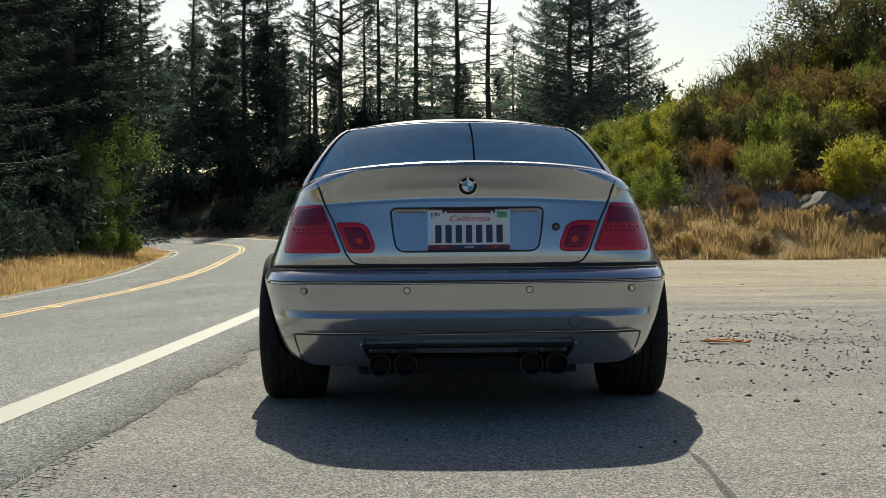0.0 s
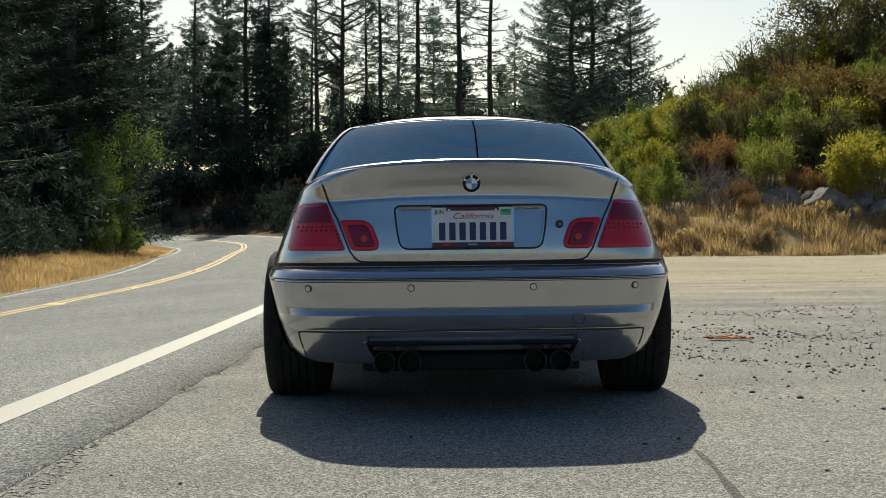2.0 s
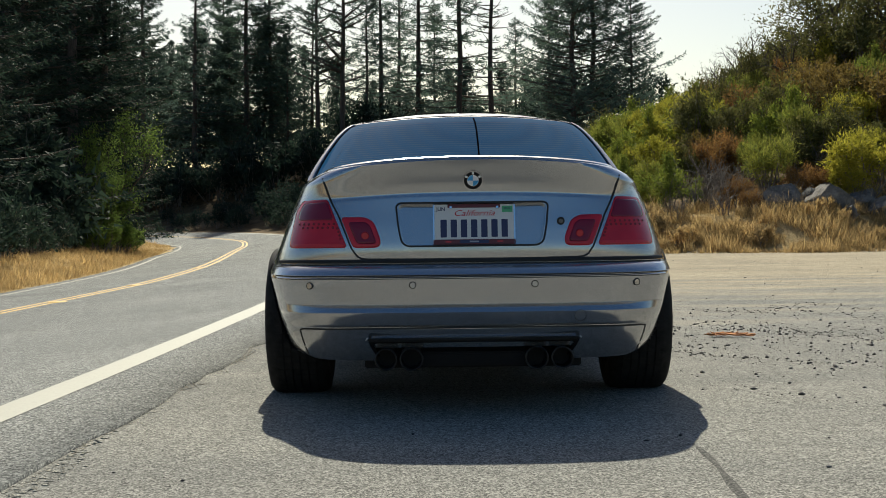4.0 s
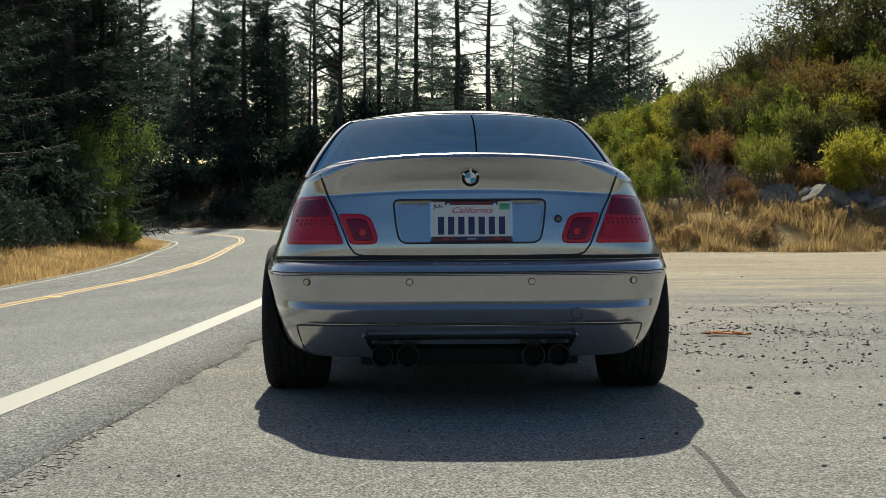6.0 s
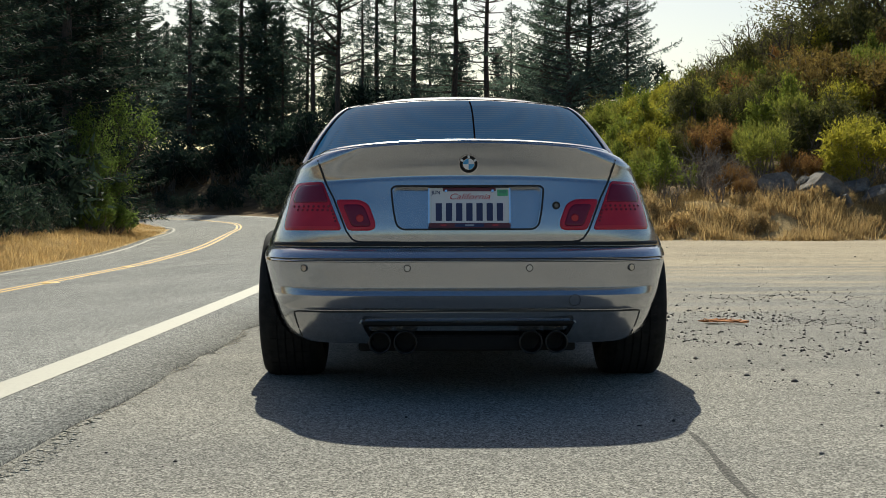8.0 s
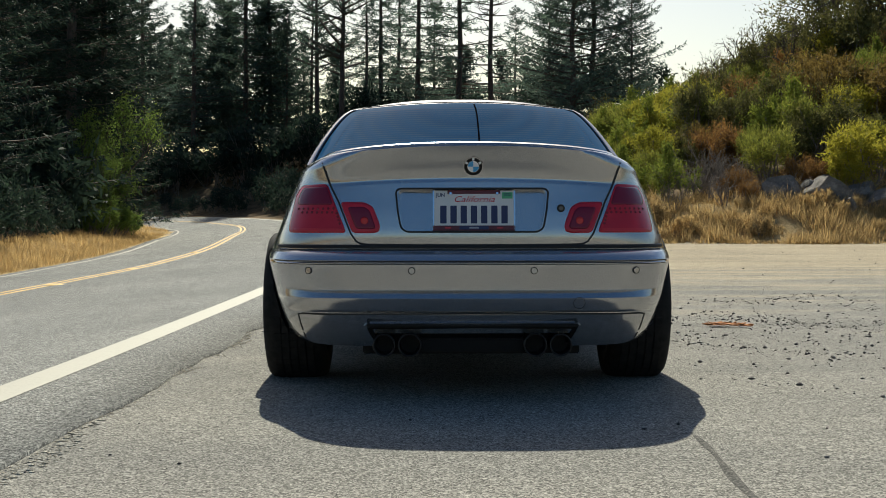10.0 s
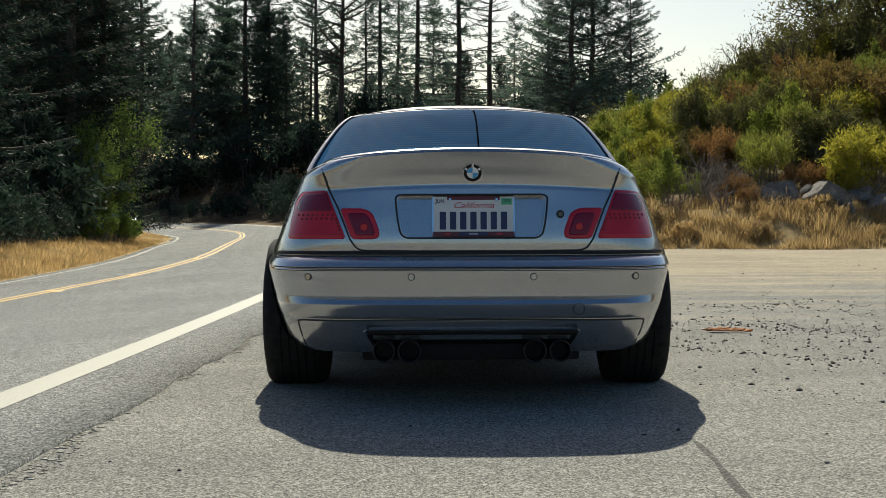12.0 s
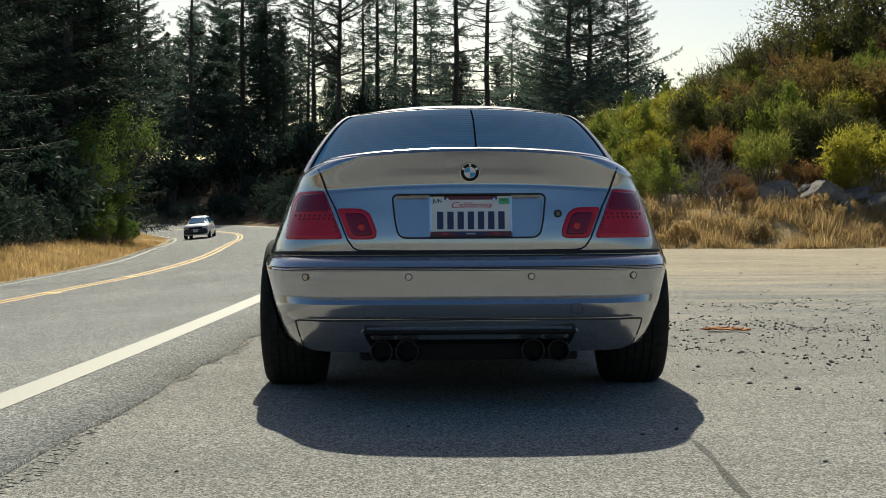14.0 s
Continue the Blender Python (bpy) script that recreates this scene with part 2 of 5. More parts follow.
# ---- the plan: road centre line, terrain ----
CENTRE = [(-5.9, -60), (-5.55, -20), (-5.36, 0), (-5.26, 8), (-5.27, 14), (-5.44, 20), (-5.8, 27), (-6.93, 39), (-9.97, 63), (-12.0, 79), (-13.6, 88.5), (-15.2, 93.5),
          (-19.2, 102), (-24, 108), (-34, 114), (-60, 120), (-110, 124), (-200, 122), (-330, 110), (-480, 80)]


def spline(points, per=22):
    p = np.array(points, float)
    p = np.vstack([2 * p[0] - p[1], p, 2 * p[-1] - p[-2]])
    out = []
    for k in range(1, len(p) - 2):
        a, b, c, d = p[k - 1:k + 3]
        for t in np.linspace(0, 1, per, endpoint=False):
            out.append(0.5 * (2 * b + (c - a) * t + (2 * a - 5 * b + 4 * c - d) * t * t + (3 * b - a - 3 * c + d) * t ** 3))
    out.append(p[-2])
    return np.array(out)


ROAD = spline(CENTRE)
_d = np.gradient(ROAD, axis=0)
_d /= np.linalg.norm(_d, axis=1)[:, None]
NORM = np.stack([_d[:, 1], -_d[:, 0]], 1)     # to the right of travel
HALF = 3.53                                    # centre line to the edge line
BANK = 0.082


def left_of(y):
    """Width of the far lane, which widens in the bend."""
    return 2.66 + 1.42 * smoothstep(35, 80, y)


def road_q(x, y):
    """Signed distance from the centre line, positive to the right."""
    p = np.stack([np.ravel(x), np.ravel(y)], 1)
    q = np.empty(len(p))
    for s in range(0, len(p), 4000):
        dv = p[s:s + 4000, None, :] - ROAD[None]
        k = np.argmin((dv ** 2).sum(2), axis=1)
        i = np.arange(len(k))
        q[s:s + 4000] = (dv[i, k] * NORM[k]).sum(1)
        e = np.hypot(*dv[i, k].T)
        q[s:s + 4000] = np.where(np.abs(q[s:s + 4000]) < 0.5 * e, np.sign(q[s:s + 4000]) * e, q[s:s + 4000])
    return q.reshape(np.shape(x))


def road_z(q):
    return np.where(q < HALF + 0.1, (q - HALF - 0.1) * BANK, 0.0) + np.where(q > HALF + 0.1, np.minimum(q - HALF - 0.1, 20) * 0.009, 0)


def climb(y):
    """The road rises through the far bend."""
    return 0.42 * smoothstep(72, 110, y)


def road_height(p):
    return road_z(road_q(p[:, 0], p[:, 1])) + climb(p[:, 1])


def bumps(x, y, s, seed=0.0):
    """Cheap smooth roughness in [-1, 1]."""
    return (np.sin(x * s * 1.3 + 1.7 * np.sin(y * s * 0.7 + seed)) + np.sin(y * s * 1.1 + 1.3 * np.sin(x * s * 0.9 + 2 * seed)) + np.sin((x + y) * s * 2.3 + seed)) / 3


def terrain(x, y):
    x, y = np.asarray(x, float), np.asarray(y, float)
    q = road_q(x, y)
    LEFT = left_of(y)
    z = road_z(np.maximum(q, -LEFT - 0.5)) + climb(y)
    # the verge and the wooded slope on the inside of the bend
    z = z + smoothstep(LEFT + 0.6, LEFT + 3.2, -q) * 0.42 + smoothstep(LEFT + 3, LEFT + 30, -q) * 2.5
    # the brushy bank beyond the pull-off
    foot = 33.0 + 0.9 * bumps(x, y * 0, 0.5)
    bank = smoothstep(-0.1, 17, y - foot) * smoothstep(4.6, 31, q) * 6.5 + smoothstep(0, 3.0, y - foot) * smoothstep(7, 13, q) * 0.85 + smoothstep(8, 60, y - foot) * smoothstep(14, 45, q) * 2.2 * (1 - 0.8 * smoothstep(70, 110, y))
    z = z + bank + smoothstep(0.5, 3.0, bank) * 0.35 * bumps(x, y, 0.9, 1.0)
    # rising ground outside the bend
    z = z + smoothstep(HALF + 3.0, HALF + 40, q) * smoothstep(70, 110, y) * 1.2
    return z


def build_ground():
    xs = np.unique(np.concatenate([np.linspace(-900, -70, 14), np.linspace(-70, -16, 40), np.linspace(-16, 22, 115), np.linspace(22, 70, 40), np.linspace(70, 900, 14)]))
    ys = np.unique(np.concatenate([np.linspace(-900, -40, 12), np.linspace(-40, 0, 30), np.linspace(0, 60, 160), np.linspace(60, 130, 80), np.linspace(130, 900, 14)]))
    X, Y = np.meshgrid(xs, ys, indexing="ij")
    Z = terrain(X, Y) - np.where((road_q(X, Y) < HALF + 0.3) & (road_q(X, Y) > -left_of(Y) - 0.3), 0.04, 0.0)
    v = np.stack([X, Y, Z], 2).reshape(-1, 3)
    f = grid_faces(len(xs), len(ys), True)
    f = f[:, ::-1]
    ob = big_mesh("ground", v, f, GROUND, smooth=True)
    ob.data.materials.append(SOIL)
    c = v[f].mean(1)
    q = road_q(c[:, 0], c[:, 1])
    soil = (q < -left_of(c[:, 1]) - 0.55) | ((c[:, 1] > 33.3 + 0.9 * bumps(c[:, 0], 0 * c[:, 0], 0.5)) & (q > HALF + 1.2)) | (c[:, 1] > 108) | (c[:, 0] > 28)
    ob.data.materials.append(THATCH)
    thatch = ((q < -left_of(c[:, 1]) - 0.55) & (q > -left_of(c[:, 1]) - 3.5)) | (soil & (q > HALF) & (c[:, 1] < 37.5) & (c[:, 0] < 28))
    ob.data.polygons.foreach_set("material_index", np.where(thatch, 2, soil).astype(np.int32))
    tagged(ob, "dusty grey gravel pull-off rising to a dry brushy bank", "ground", kind="structure")


def ribbon(name, q0, q1, lift, mat, s0=0, s1=None, parent=None, n=3, wob=0.0, thick=0.0, kink=None):
    """A strip along the road between two offsets."""
    s1 = len(ROAD) if s1 is None else s1
    c, nn = ROAD[s0:s1], NORM[s0:s1]
    rng = np.random.RandomState(3)
    rows = []
    q0, q1 = np.broadcast_to(q0, len(ROAD))[s0:s1], np.broadcast_to(q1, len(ROAD))[s0:s1]
    steps = [q0 + (q1 - q0) * u for u in np.linspace(0, 1, n)]
    if kink is not None:      # follow the change of slope at the shoulder
        steps = [q0 + (kink - q0) * u for u in np.linspace(0, 1, n - 1)] + [q1]
    for k, t in enumerate(steps):
        w = wob * rng.randn(len(c)) if k in (0, n - 1) else 0
        qq = t + w
        p = c + nn * qq[:, None]
        rows.append(np.column_stack([p, road_z(qq) + climb(p[:, 1]) + lift]))
    v = np.stack(rows, 1)
    if thick:
        v = np.concatenate([v[:, :1] - (0, 0, thick), v, v[:, -1:] - (0, 0, thick)], 1)
    return big_mesh(name, v.reshape(-1, 3), grid_faces(v.shape[0], v.shape[1]), mat, parent)


def build_road():
    left = left_of(ROAD[:, 1])
    road = ribbon("road", -left - 0.45, HALF + 0.57, 0.012, ASPHALT, n=16, thick=0.025, wob=0.02, kink=HALF + 0.1)
    tagged(road, "worn grey chip-seal mountain road bending out of sight", "road", kind="structure")
    wide = -0.22 * (1 - smoothstep(15, 27, ROAD[:, 1]))      # the near lane is a little wider on the straight
    for name, q0, q1, mat, text in (("edge_line", HALF - 0.08, HALF + 0.12, PAINT_W, "solid white painted edge line"),
                                    ("edge_line", -left - 0.06, -left + 0.06, PAINT_W, "solid white painted edge line"),
                                    ("centre_line", wide + 0.06, wide + 0.17, PAINT_Y, "solid yellow painted centre line"),
                                    ("centre_line", wide - 0.17, wide - 0.06, PAINT_Y, "solid yellow painted centre line")):
        tagged(ribbon(name, q0, q1, 0.0145, mat, n=4), text, "road marking", kind="structure")


def road_markers():
    """Low worn markers on the centre line."""
    for k in (104, 123, 147):
        bm = bmesh.new()
        bmesh.ops.create_uvsphere(bm, u_segments=16, v_segments=8, radius=1)
        bmesh.ops.delete(bm, geom=[v for v in bm.verts if v.co.z < -0.05], context="VERTS")
        bmesh.ops.transform(bm, matrix=Matrix.Diagonal((0.14, 0.16, 0.02, 1)), verts=bm.verts)
        me = bpy.data.meshes.new("road_marker")
        bm.to_mesh(me)
        bm.free()
        me.materials.append(PAINT_Y)
        ob = tagged(new("road_marker", me), "worn low orange marker on the road centre line", "road marker", "markers on the centre line")
        x, y = ROAD[k]
        ob.matrix_basis = pose(x, y, float(road_z(np.array(0.0))) + float(climb(y)) + 0.012)


build_ground()
build_road()
road_markers()


# ---- vegetation ----
def leaf_quads(rng, centres, size, along=None, flat=0.5, aspect=0.45, tri=True):
    """Small pointed leaf clumps at the centres. along: preferred direction of each."""
    n = len(centres)
    d = rng.randn(n, 3)
    if along is not None:
        d = along + d * flat
    d /= np.linalg.norm(d, axis=1)[:, None] + 1e-9
    s = np.cross(d, rng.randn(n, 3))
    s /= np.linalg.norm(s, axis=1)[:, None] + 1e-9
    L = (size * (0.6 + 0.8 * rng.rand(n)))[:, None]
    a = centres - d * L * 0.5
    b = centres + s * L * aspect * 0.5
    c = centres + d * L * 0.5
    e = centres - s * L * aspect * 0.5
    if tri:
        v = np.stack([a + (b - centres), a - (b - centres) * 0.6, c], 1).reshape(-1, 3)
        return v, np.arange(3 * n).reshape(-1, 3)
    v = np.stack([a, b, c, e], 1).reshape(-1, 3)
    return v, np.arange(4 * n).reshape(-1, 4)


def tube(path, radii, sides=6):
    """Verts and quads of a tapered tube."""
    path, v = np.asarray(path, float), []
    tang = np.gradient(path, axis=0)
    for p, t, r in zip(path, tang, radii):
        t = t / (np.linalg.norm(t) + 1e-9)
        u = np.cross(t, (0.3, 0.9, 0.2) if abs(t[2]) > 0.8 else (0, 0, 1))
        u /= np.linalg.norm(u) + 1e-9
        w = np.cross(t, u)
        a = np.linspace(0, 2 * np.pi, sides, endpoint=False)
        v.append(p + r * (np.cos(a)[:, None] * u + np.sin(a)[:, None] * w))
    v = np.array(v)
    m = len(path)
    f = [(i * sides + j, i * sides + (j + 1) % sides, (i + 1) * sides + (j + 1) % sides, (i + 1) * sides + j) for i in range(m - 1) for j in range(sides)]
    return v.reshape(-1, 3), np.array(f)


def gather(pieces):
    vs, fs, o = [], [], 0
    for v, f in pieces:
        vs.append(v)
        fs.append(f + o)
        o += len(v)
    return np.concatenate(vs), np.concatenate(fs)


def conifer(seed, height, spread, clear=0.06, dense=1.0, leaf=0.5, mat=NEEDLE, label="", name="conifer_tree", droop=0.35, gappy=0.0, bough=1.0):
    """A fir: tapered trunk, uneven whorls of drooping boughs, sprays of needles."""
    rng = np.random.RandomState(seed)
    root = thing(name, label, "tree", "conifers along the bend")
    zs = np.linspace(0, height, 14)
    sway = np.cumsum(rng.randn(14, 2) * 0.05, axis=0)
    trunk = np.column_stack([sway, zs - 0.5])
    wood = [tube(trunk, 0.0115 * height * (1 - zs / height) ** 0.8 + 0.015, 8)]
    cen, along = [], []
    z = height * clear
    while z < height * 0.985:
        t = (z / height - clear) / (1 - clear)
        prof = (1 - t) ** 0.62 * (0.8 + 0.2 * min(1, t / 0.12))
        for k in range(rng.randint(3, 6)):
            if rng.rand() < gappy:
                continue
            ang = rng.rand() * 2 * np.pi
            ln = spread * prof * (0.55 + 0.6 * rng.rand()) + 0.15
            if rng.rand() < 0.08:
                ln *= 1.35
            m = 7
            s = np.linspace(0, 1, m)
            rise = (0.25 - droop * (1 - t)) * ln
            base = np.array([np.interp(z, zs, sway[:, 0]), np.interp(z, zs, sway[:, 1]), z - 0.5])
            out = np.array([np.cos(ang), np.sin(ang), 0])
            bend = rng.randn() * 0.12 * ln
            side = np.array([-out[1], out[0], 0])
            path = base + out * (s * ln)[:, None] + side * (bend * s ** 2)[:, None] + np.array([0, 0, 1.0]) * (rise * s + 0.14 * ln * s ** 3)[:, None]
            wood.append(tube(path, bough * np.maximum(0.012 + 0.014 * ln * (1 - s), 0.01), 3))
            cnt = int(dense * (9 + 19 * ln))
            u = rng.rand(cnt) ** 0.7 * 0.95 + 0.06
            p = np.stack([np.interp(u, s, path[:, a]) for a in range(3)], 1)
            wide = 0.27 * ln * (1.08 - u) + 0.12
            off = (rng.rand(cnt) * 2 - 1) * wide
            p = p + side * off[:, None] + np.array([0, 0, 1.0]) * (-0.15 * np.abs(off) - 0.9 * leaf * rng.rand(cnt) ** 1.5 + 0.3 * leaf * rng.rand(cnt))[:, None]
            cen.append(p)
            along.append(out * 0.7 + side * np.sign(off)[:, None] * 0.7 + np.array([0, 0, -0.25]))
        z += height * (0.012 + 0.012 * rng.rand()) * (1.25 - 0.5 * t) / max(dense, 0.5) ** 0.3
    cen, along = np.concatenate(cen), np.concatenate(along)
    v, f = leaf_quads(rng, cen, leaf, along, 0.5, 0.27)
    big_mesh("crown", v, f, mat, root)
    v, f = gather(wood)
    big_mesh("trunk", v, f, BARK, root)
    return root


def limbs(rng, base, direction, length, radius, depth, pieces, tips, spread=0.6, up=0.15):
    m = 5
    d = np.array(direction, float)
    p, path = np.array(base, float), [np.array(base, float)]
    for k in range(m):
        d = d + rng.randn(3) * 0.16 + np.array([0, 0, up * 0.3])
        d /= np.linalg.norm(d)
        p = p + d * length / m
        path.append(p)
    path = np.array(path)
    pieces.append(tube(path, np.linspace(radius, radius * 0.45, m + 1), 5 if depth > 1 else 3))
    if depth <= 0:
        tips.append((path[2:], d))
        return
    for k in range(rng.randint(3, 5)):
        i = rng.randint(2, m + 1)
        nd = d + rng.randn(3) * spread + np.array([0, 0, up])
        limbs(rng, path[i], nd / np.linalg.norm(nd), length * (0.5 + 0.25 * rng.rand()), radius * 0.5, depth - 1, pieces, tips, spread, up)


def broadleaf(seed, height, name, label, mat, stems=1, leaf=0.12, per=26, depth=3, spread=0.6, puff=0.35, bark=BARK, group="", category="tree", up=0.15):
    """A tree or shrub: branching limbs with leaf clumps round the twigs."""
    rng = np.random.RandomState(seed)
    root = thing(name, label, category, group)
    pieces, tips = [], []
    for k in range(stems):
        a = rng.rand() * 6.28
        d = np.array([np.cos(a) * 0.35 * (stems > 1), np.sin(a) * 0.35 * (stems > 1), 1.0])
        limbs(rng, (0.15 * np.cos(a) * (stems > 1), 0.15 * np.sin(a) * (stems > 1), -0.15), d / np.linalg.norm(d), height * (0.42 if stems == 1 else 0.5) * (0.8 + 0.4 * rng.rand()), height * 0.018, depth, pieces, tips, spread, up)
    cen, along = [], []
    for path, d in tips:
        i = rng.randint(0, len(path), per)
        cen.append(path[i] + rng.randn(per, 3) * puff * height * 0.12)
        along.append(np.tile(d, (per, 1)))
    if per:
        cen, along = np.concatenate(cen), np.concatenate(along)
        cen[:, 2] = np.maximum(cen[:, 2], 0.05)
        v, f = leaf_quads(rng, cen, leaf, along, 0.9, 0.5)
        big_mesh("crown", v, f, mat, root)
    v, f = gather(pieces)
    big_mesh("trunk" if stems == 1 else "branching_stem", v, f, bark, root)
    return root


def shrub(seed, height, width, label, mat, leaf=0.1, count=5200, plume=0.0, name="shrub", group="brush on the bank"):
    """A bush: several ragged lobes of leaves on stems, with an uneven outline."""
    rng = np.random.RandomState(seed)
    root = thing(name, label, "shrub", group)
    wood, cen, along = [], [], []
    lobes = rng.randint(9, 14)
    for k in range(lobes):
        a, r = rng.rand() * 6.28, rng.rand() ** 0.6 * width * 0.4
        top = np.array([np.cos(a) * r, np.sin(a) * r, height * (0.35 + 0.55 * rng.rand()) * (1 - 0.35 * r / (width * 0.4))])
        path = np.linspace((top[0] * 0.2, top[1] * 0.2, -0.3), top, 5) + rng.randn(5, 3) * 0.05
        wood.append(tube(path, np.linspace(0.035, 0.01, 5), 4))
        rad = width * (0.13 + 0.1 * rng.rand())
        n = count // lobes
        sub = rng.randn(14, 3)
        sub /= np.linalg.norm(sub, axis=1)[:, None]
        sub = sub * rad * (0.55 + 0.6 * rng.rand(14))[:, None] * (1, 1, 1.15 + plume)
        w = rng.randint(0, 14, n)
        g = rng.randn(n, 3) * rad * 0.2 * (1, 1, 1 + plume)
        p = top + sub[w] * (rng.rand(n) ** 0.4)[:, None] + g
        cen.append(p)
        dd = sub[w] / rad + (0, 0, 0.35 + plume)
        along.append(dd)
        for j in range(4):
            wood.append(tube(np.linspace(top * 0.8, top + sub[j], 3), (0.012, 0.009, 0.005), 3))
    cen, along = np.concatenate(cen), np.concatenate(along)
    cen[:, 2] = np.where(cen[:, 2] < 0.02, 0.02 + 0.2 * rng.rand(len(cen)), cen[:, 2])
    v, f = leaf_quads(rng, cen, leaf, along, 0.8, 0.45 if plume < 0.3 else 0.28)
    big_mesh("crown", v, f, mat, root)
    v, f = gather(wood)
    big_mesh("branching_stem", v, f, TWIG, root)
    return root


def place(proto, spots, first=True):
    """Set the model at the first spot and copies of it at the rest: x, y, turn, size."""
    for k, (x, y, turn, size) in enumerate(spots):
        z = float(terrain(x, y))
        m = pose(x, y, z, 0, 0, turn) @ Matrix.Scale(size, 4)
        if k == 0:
            proto.matrix_basis = m
        else:
            c = copy_thing(proto, pose(x, y, z, 0, 0, turn))
            c.scale = (size, size, size)


def at_view(px, d):
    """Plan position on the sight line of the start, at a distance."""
    return (px - 784) / 2340 * d, d


def forest():
    rng = np.random.RandomState(11)
    fir_label = "tall green fir tree with drooping boughs beside the road, shade painted into its needles"
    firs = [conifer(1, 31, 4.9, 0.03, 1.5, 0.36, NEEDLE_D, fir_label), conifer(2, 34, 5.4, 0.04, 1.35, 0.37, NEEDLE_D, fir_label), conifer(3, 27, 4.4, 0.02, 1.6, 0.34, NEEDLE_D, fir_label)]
    spots = [[], [], []]
    # the dark wall of firs on the inside of the bend: sight line, distance, kind, size
    for px, d, k, s in ((-190, 36, 2, 0.8), (-130, 44, 0, 0.85), (-20, 55, 1, 0.9), (45, 62, 2, 1.0), (95, 70, 0, 0.95), (-90, 58, 1, 1.0), (132, 68, 1, 0.85), (20, 76, 0, 1.0),
                        (182, 71, 2, 0.82), (165, 78, 0, 0.8), (70, 88, 1, 1.0), (120, 92, 1, 1.0), (30, 104, 0, 1.05), (-60, 48, 2, 0.8), (160, 102, 1, 1.0), (10, 92, 1, 1.0)):
        x, y = at_view(px, d)
        if float(road_q(x, y)) > -float(left_of(y)) - 2.6:
            continue
        spots[k].append((x, y, rng.rand() * 360, s))
    for f, sp in zip(firs, spots):
        place(f, sp)
    # the firs outside the bend, with distance haze put into their lighter needle colours
    dark = "dark fir tree on the outside of the bend"
    far = [conifer(4, 29, 5.0, 0.04, 1.15, 0.46, NEEDLE, dark, gappy=0.15), conifer(5, 25, 4.6, 0.02, 1.1, 0.46, NEEDLE, dark, gappy=0.1), conifer(6, 15, 3.9, 0.0, 0.9, 0.5, NEEDLE, "shorter dark fir filling the wood behind the bend")]
    spots = [[], [], []]
    for px, d, k, s in ((432, 139, 0, 1.0), (474, 144, 1, 1.05), (395, 152, 1, 0.9), (250, 140, 0, 0.9), (205, 146, 0, 0.95), (160, 140, 1, 0.9), (505, 138, 1, 0.55), (300, 148, 1, 0.52), (535, 152, 1, 0.5)):
        spots[k].append((*at_view(px, d), rng.rand() * 360, s))
    for px in list(range(215, 510, 34)) + list(range(600, 960, 45)):
        spots[2].append((*at_view(px + 9 * rng.randn(), 143 + 20 * rng.rand()), rng.rand() * 360, (0.78 if px < 500 else 0.5) + 0.3 * rng.rand()))
    for f, sp in zip(far, spots):
        place(f, sp)
    thin = conifer(7, 25, 4.3, 0.05, 0.8, 0.42, NEEDLE_B, "slender green fir with gaps between its boughs, paled by haze in its colour", gappy=0.38)
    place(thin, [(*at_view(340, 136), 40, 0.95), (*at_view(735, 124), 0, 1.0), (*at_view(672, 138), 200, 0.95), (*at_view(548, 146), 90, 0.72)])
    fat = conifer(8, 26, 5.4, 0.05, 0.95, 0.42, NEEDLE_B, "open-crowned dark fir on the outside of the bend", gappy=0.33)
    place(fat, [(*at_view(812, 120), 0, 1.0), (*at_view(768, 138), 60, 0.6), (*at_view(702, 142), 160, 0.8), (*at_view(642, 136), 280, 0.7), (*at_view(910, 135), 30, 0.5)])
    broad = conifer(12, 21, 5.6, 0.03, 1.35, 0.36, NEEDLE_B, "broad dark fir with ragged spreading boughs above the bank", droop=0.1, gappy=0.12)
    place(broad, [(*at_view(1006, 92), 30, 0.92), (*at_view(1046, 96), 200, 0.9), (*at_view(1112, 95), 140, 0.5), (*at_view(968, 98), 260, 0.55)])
    pine = conifer(21, 27, 5.2, 0.3, 1.1, 0.4, NEEDLE, "open pine with bare limbs and airy clumped foliage", "pine_tree", -0.05, 0.55, 2.2)
    place(pine, [(*at_view(600, 122), 20, 0.92), (*at_view(560, 131), 190, 0.84)])
    snag = conifer(9, 24, 3.4, 0.1, 0.0, 0.2, NEEDLE, "bare dead conifer with short broken branches", "dead_tree", gappy=0.25, bough=1.5)
    for ch in list(snag.children):
        if ch.name.startswith("crown"):
            bpy.data.objects.remove(ch)
    place(snag, [(*at_view(866, 117), 0, 0.95)])
    # undergrowth below the firs, its leaf colour darkened to stand for deep shade
    under = shrub(35, 4.2, 5.0, "undergrowth below the firs, deep shade painted into its leaves", NEEDLE_D, 0.36, 950, 0.1, "undergrowth", "undergrowth below the firs")
    sp = [(*at_view(px + 25 * rng.randn(), d + 4 * rng.rand()), rng.rand() * 360, 0.8 + 0.8 * rng.rand()) for px, d in
          [(p, 121) for p in range(290, 620, 22)] + [(p, 124) for p in range(180, 300, 18)] + [(p, 131) for p in range(600, 960, 30)] + [(p, 66 + 14 * rng.rand()) for p in range(-60, 215, 22)] + [(p, 46 + 10 * rng.rand()) for p in range(-160, 60, 28)] + [(p, 105) for p in range(930, 1160, 32)]]
    for k in range(96, 262, 4):
        w = ROAD[k] - NORM[k] * (float(left_of(ROAD[k, 1])) + 3.9 + 1.6 * rng.rand())
        sp.append((float(w[0]), float(w[1]), rng.rand() * 360, 0.3 + 0.35 * rng.rand()))
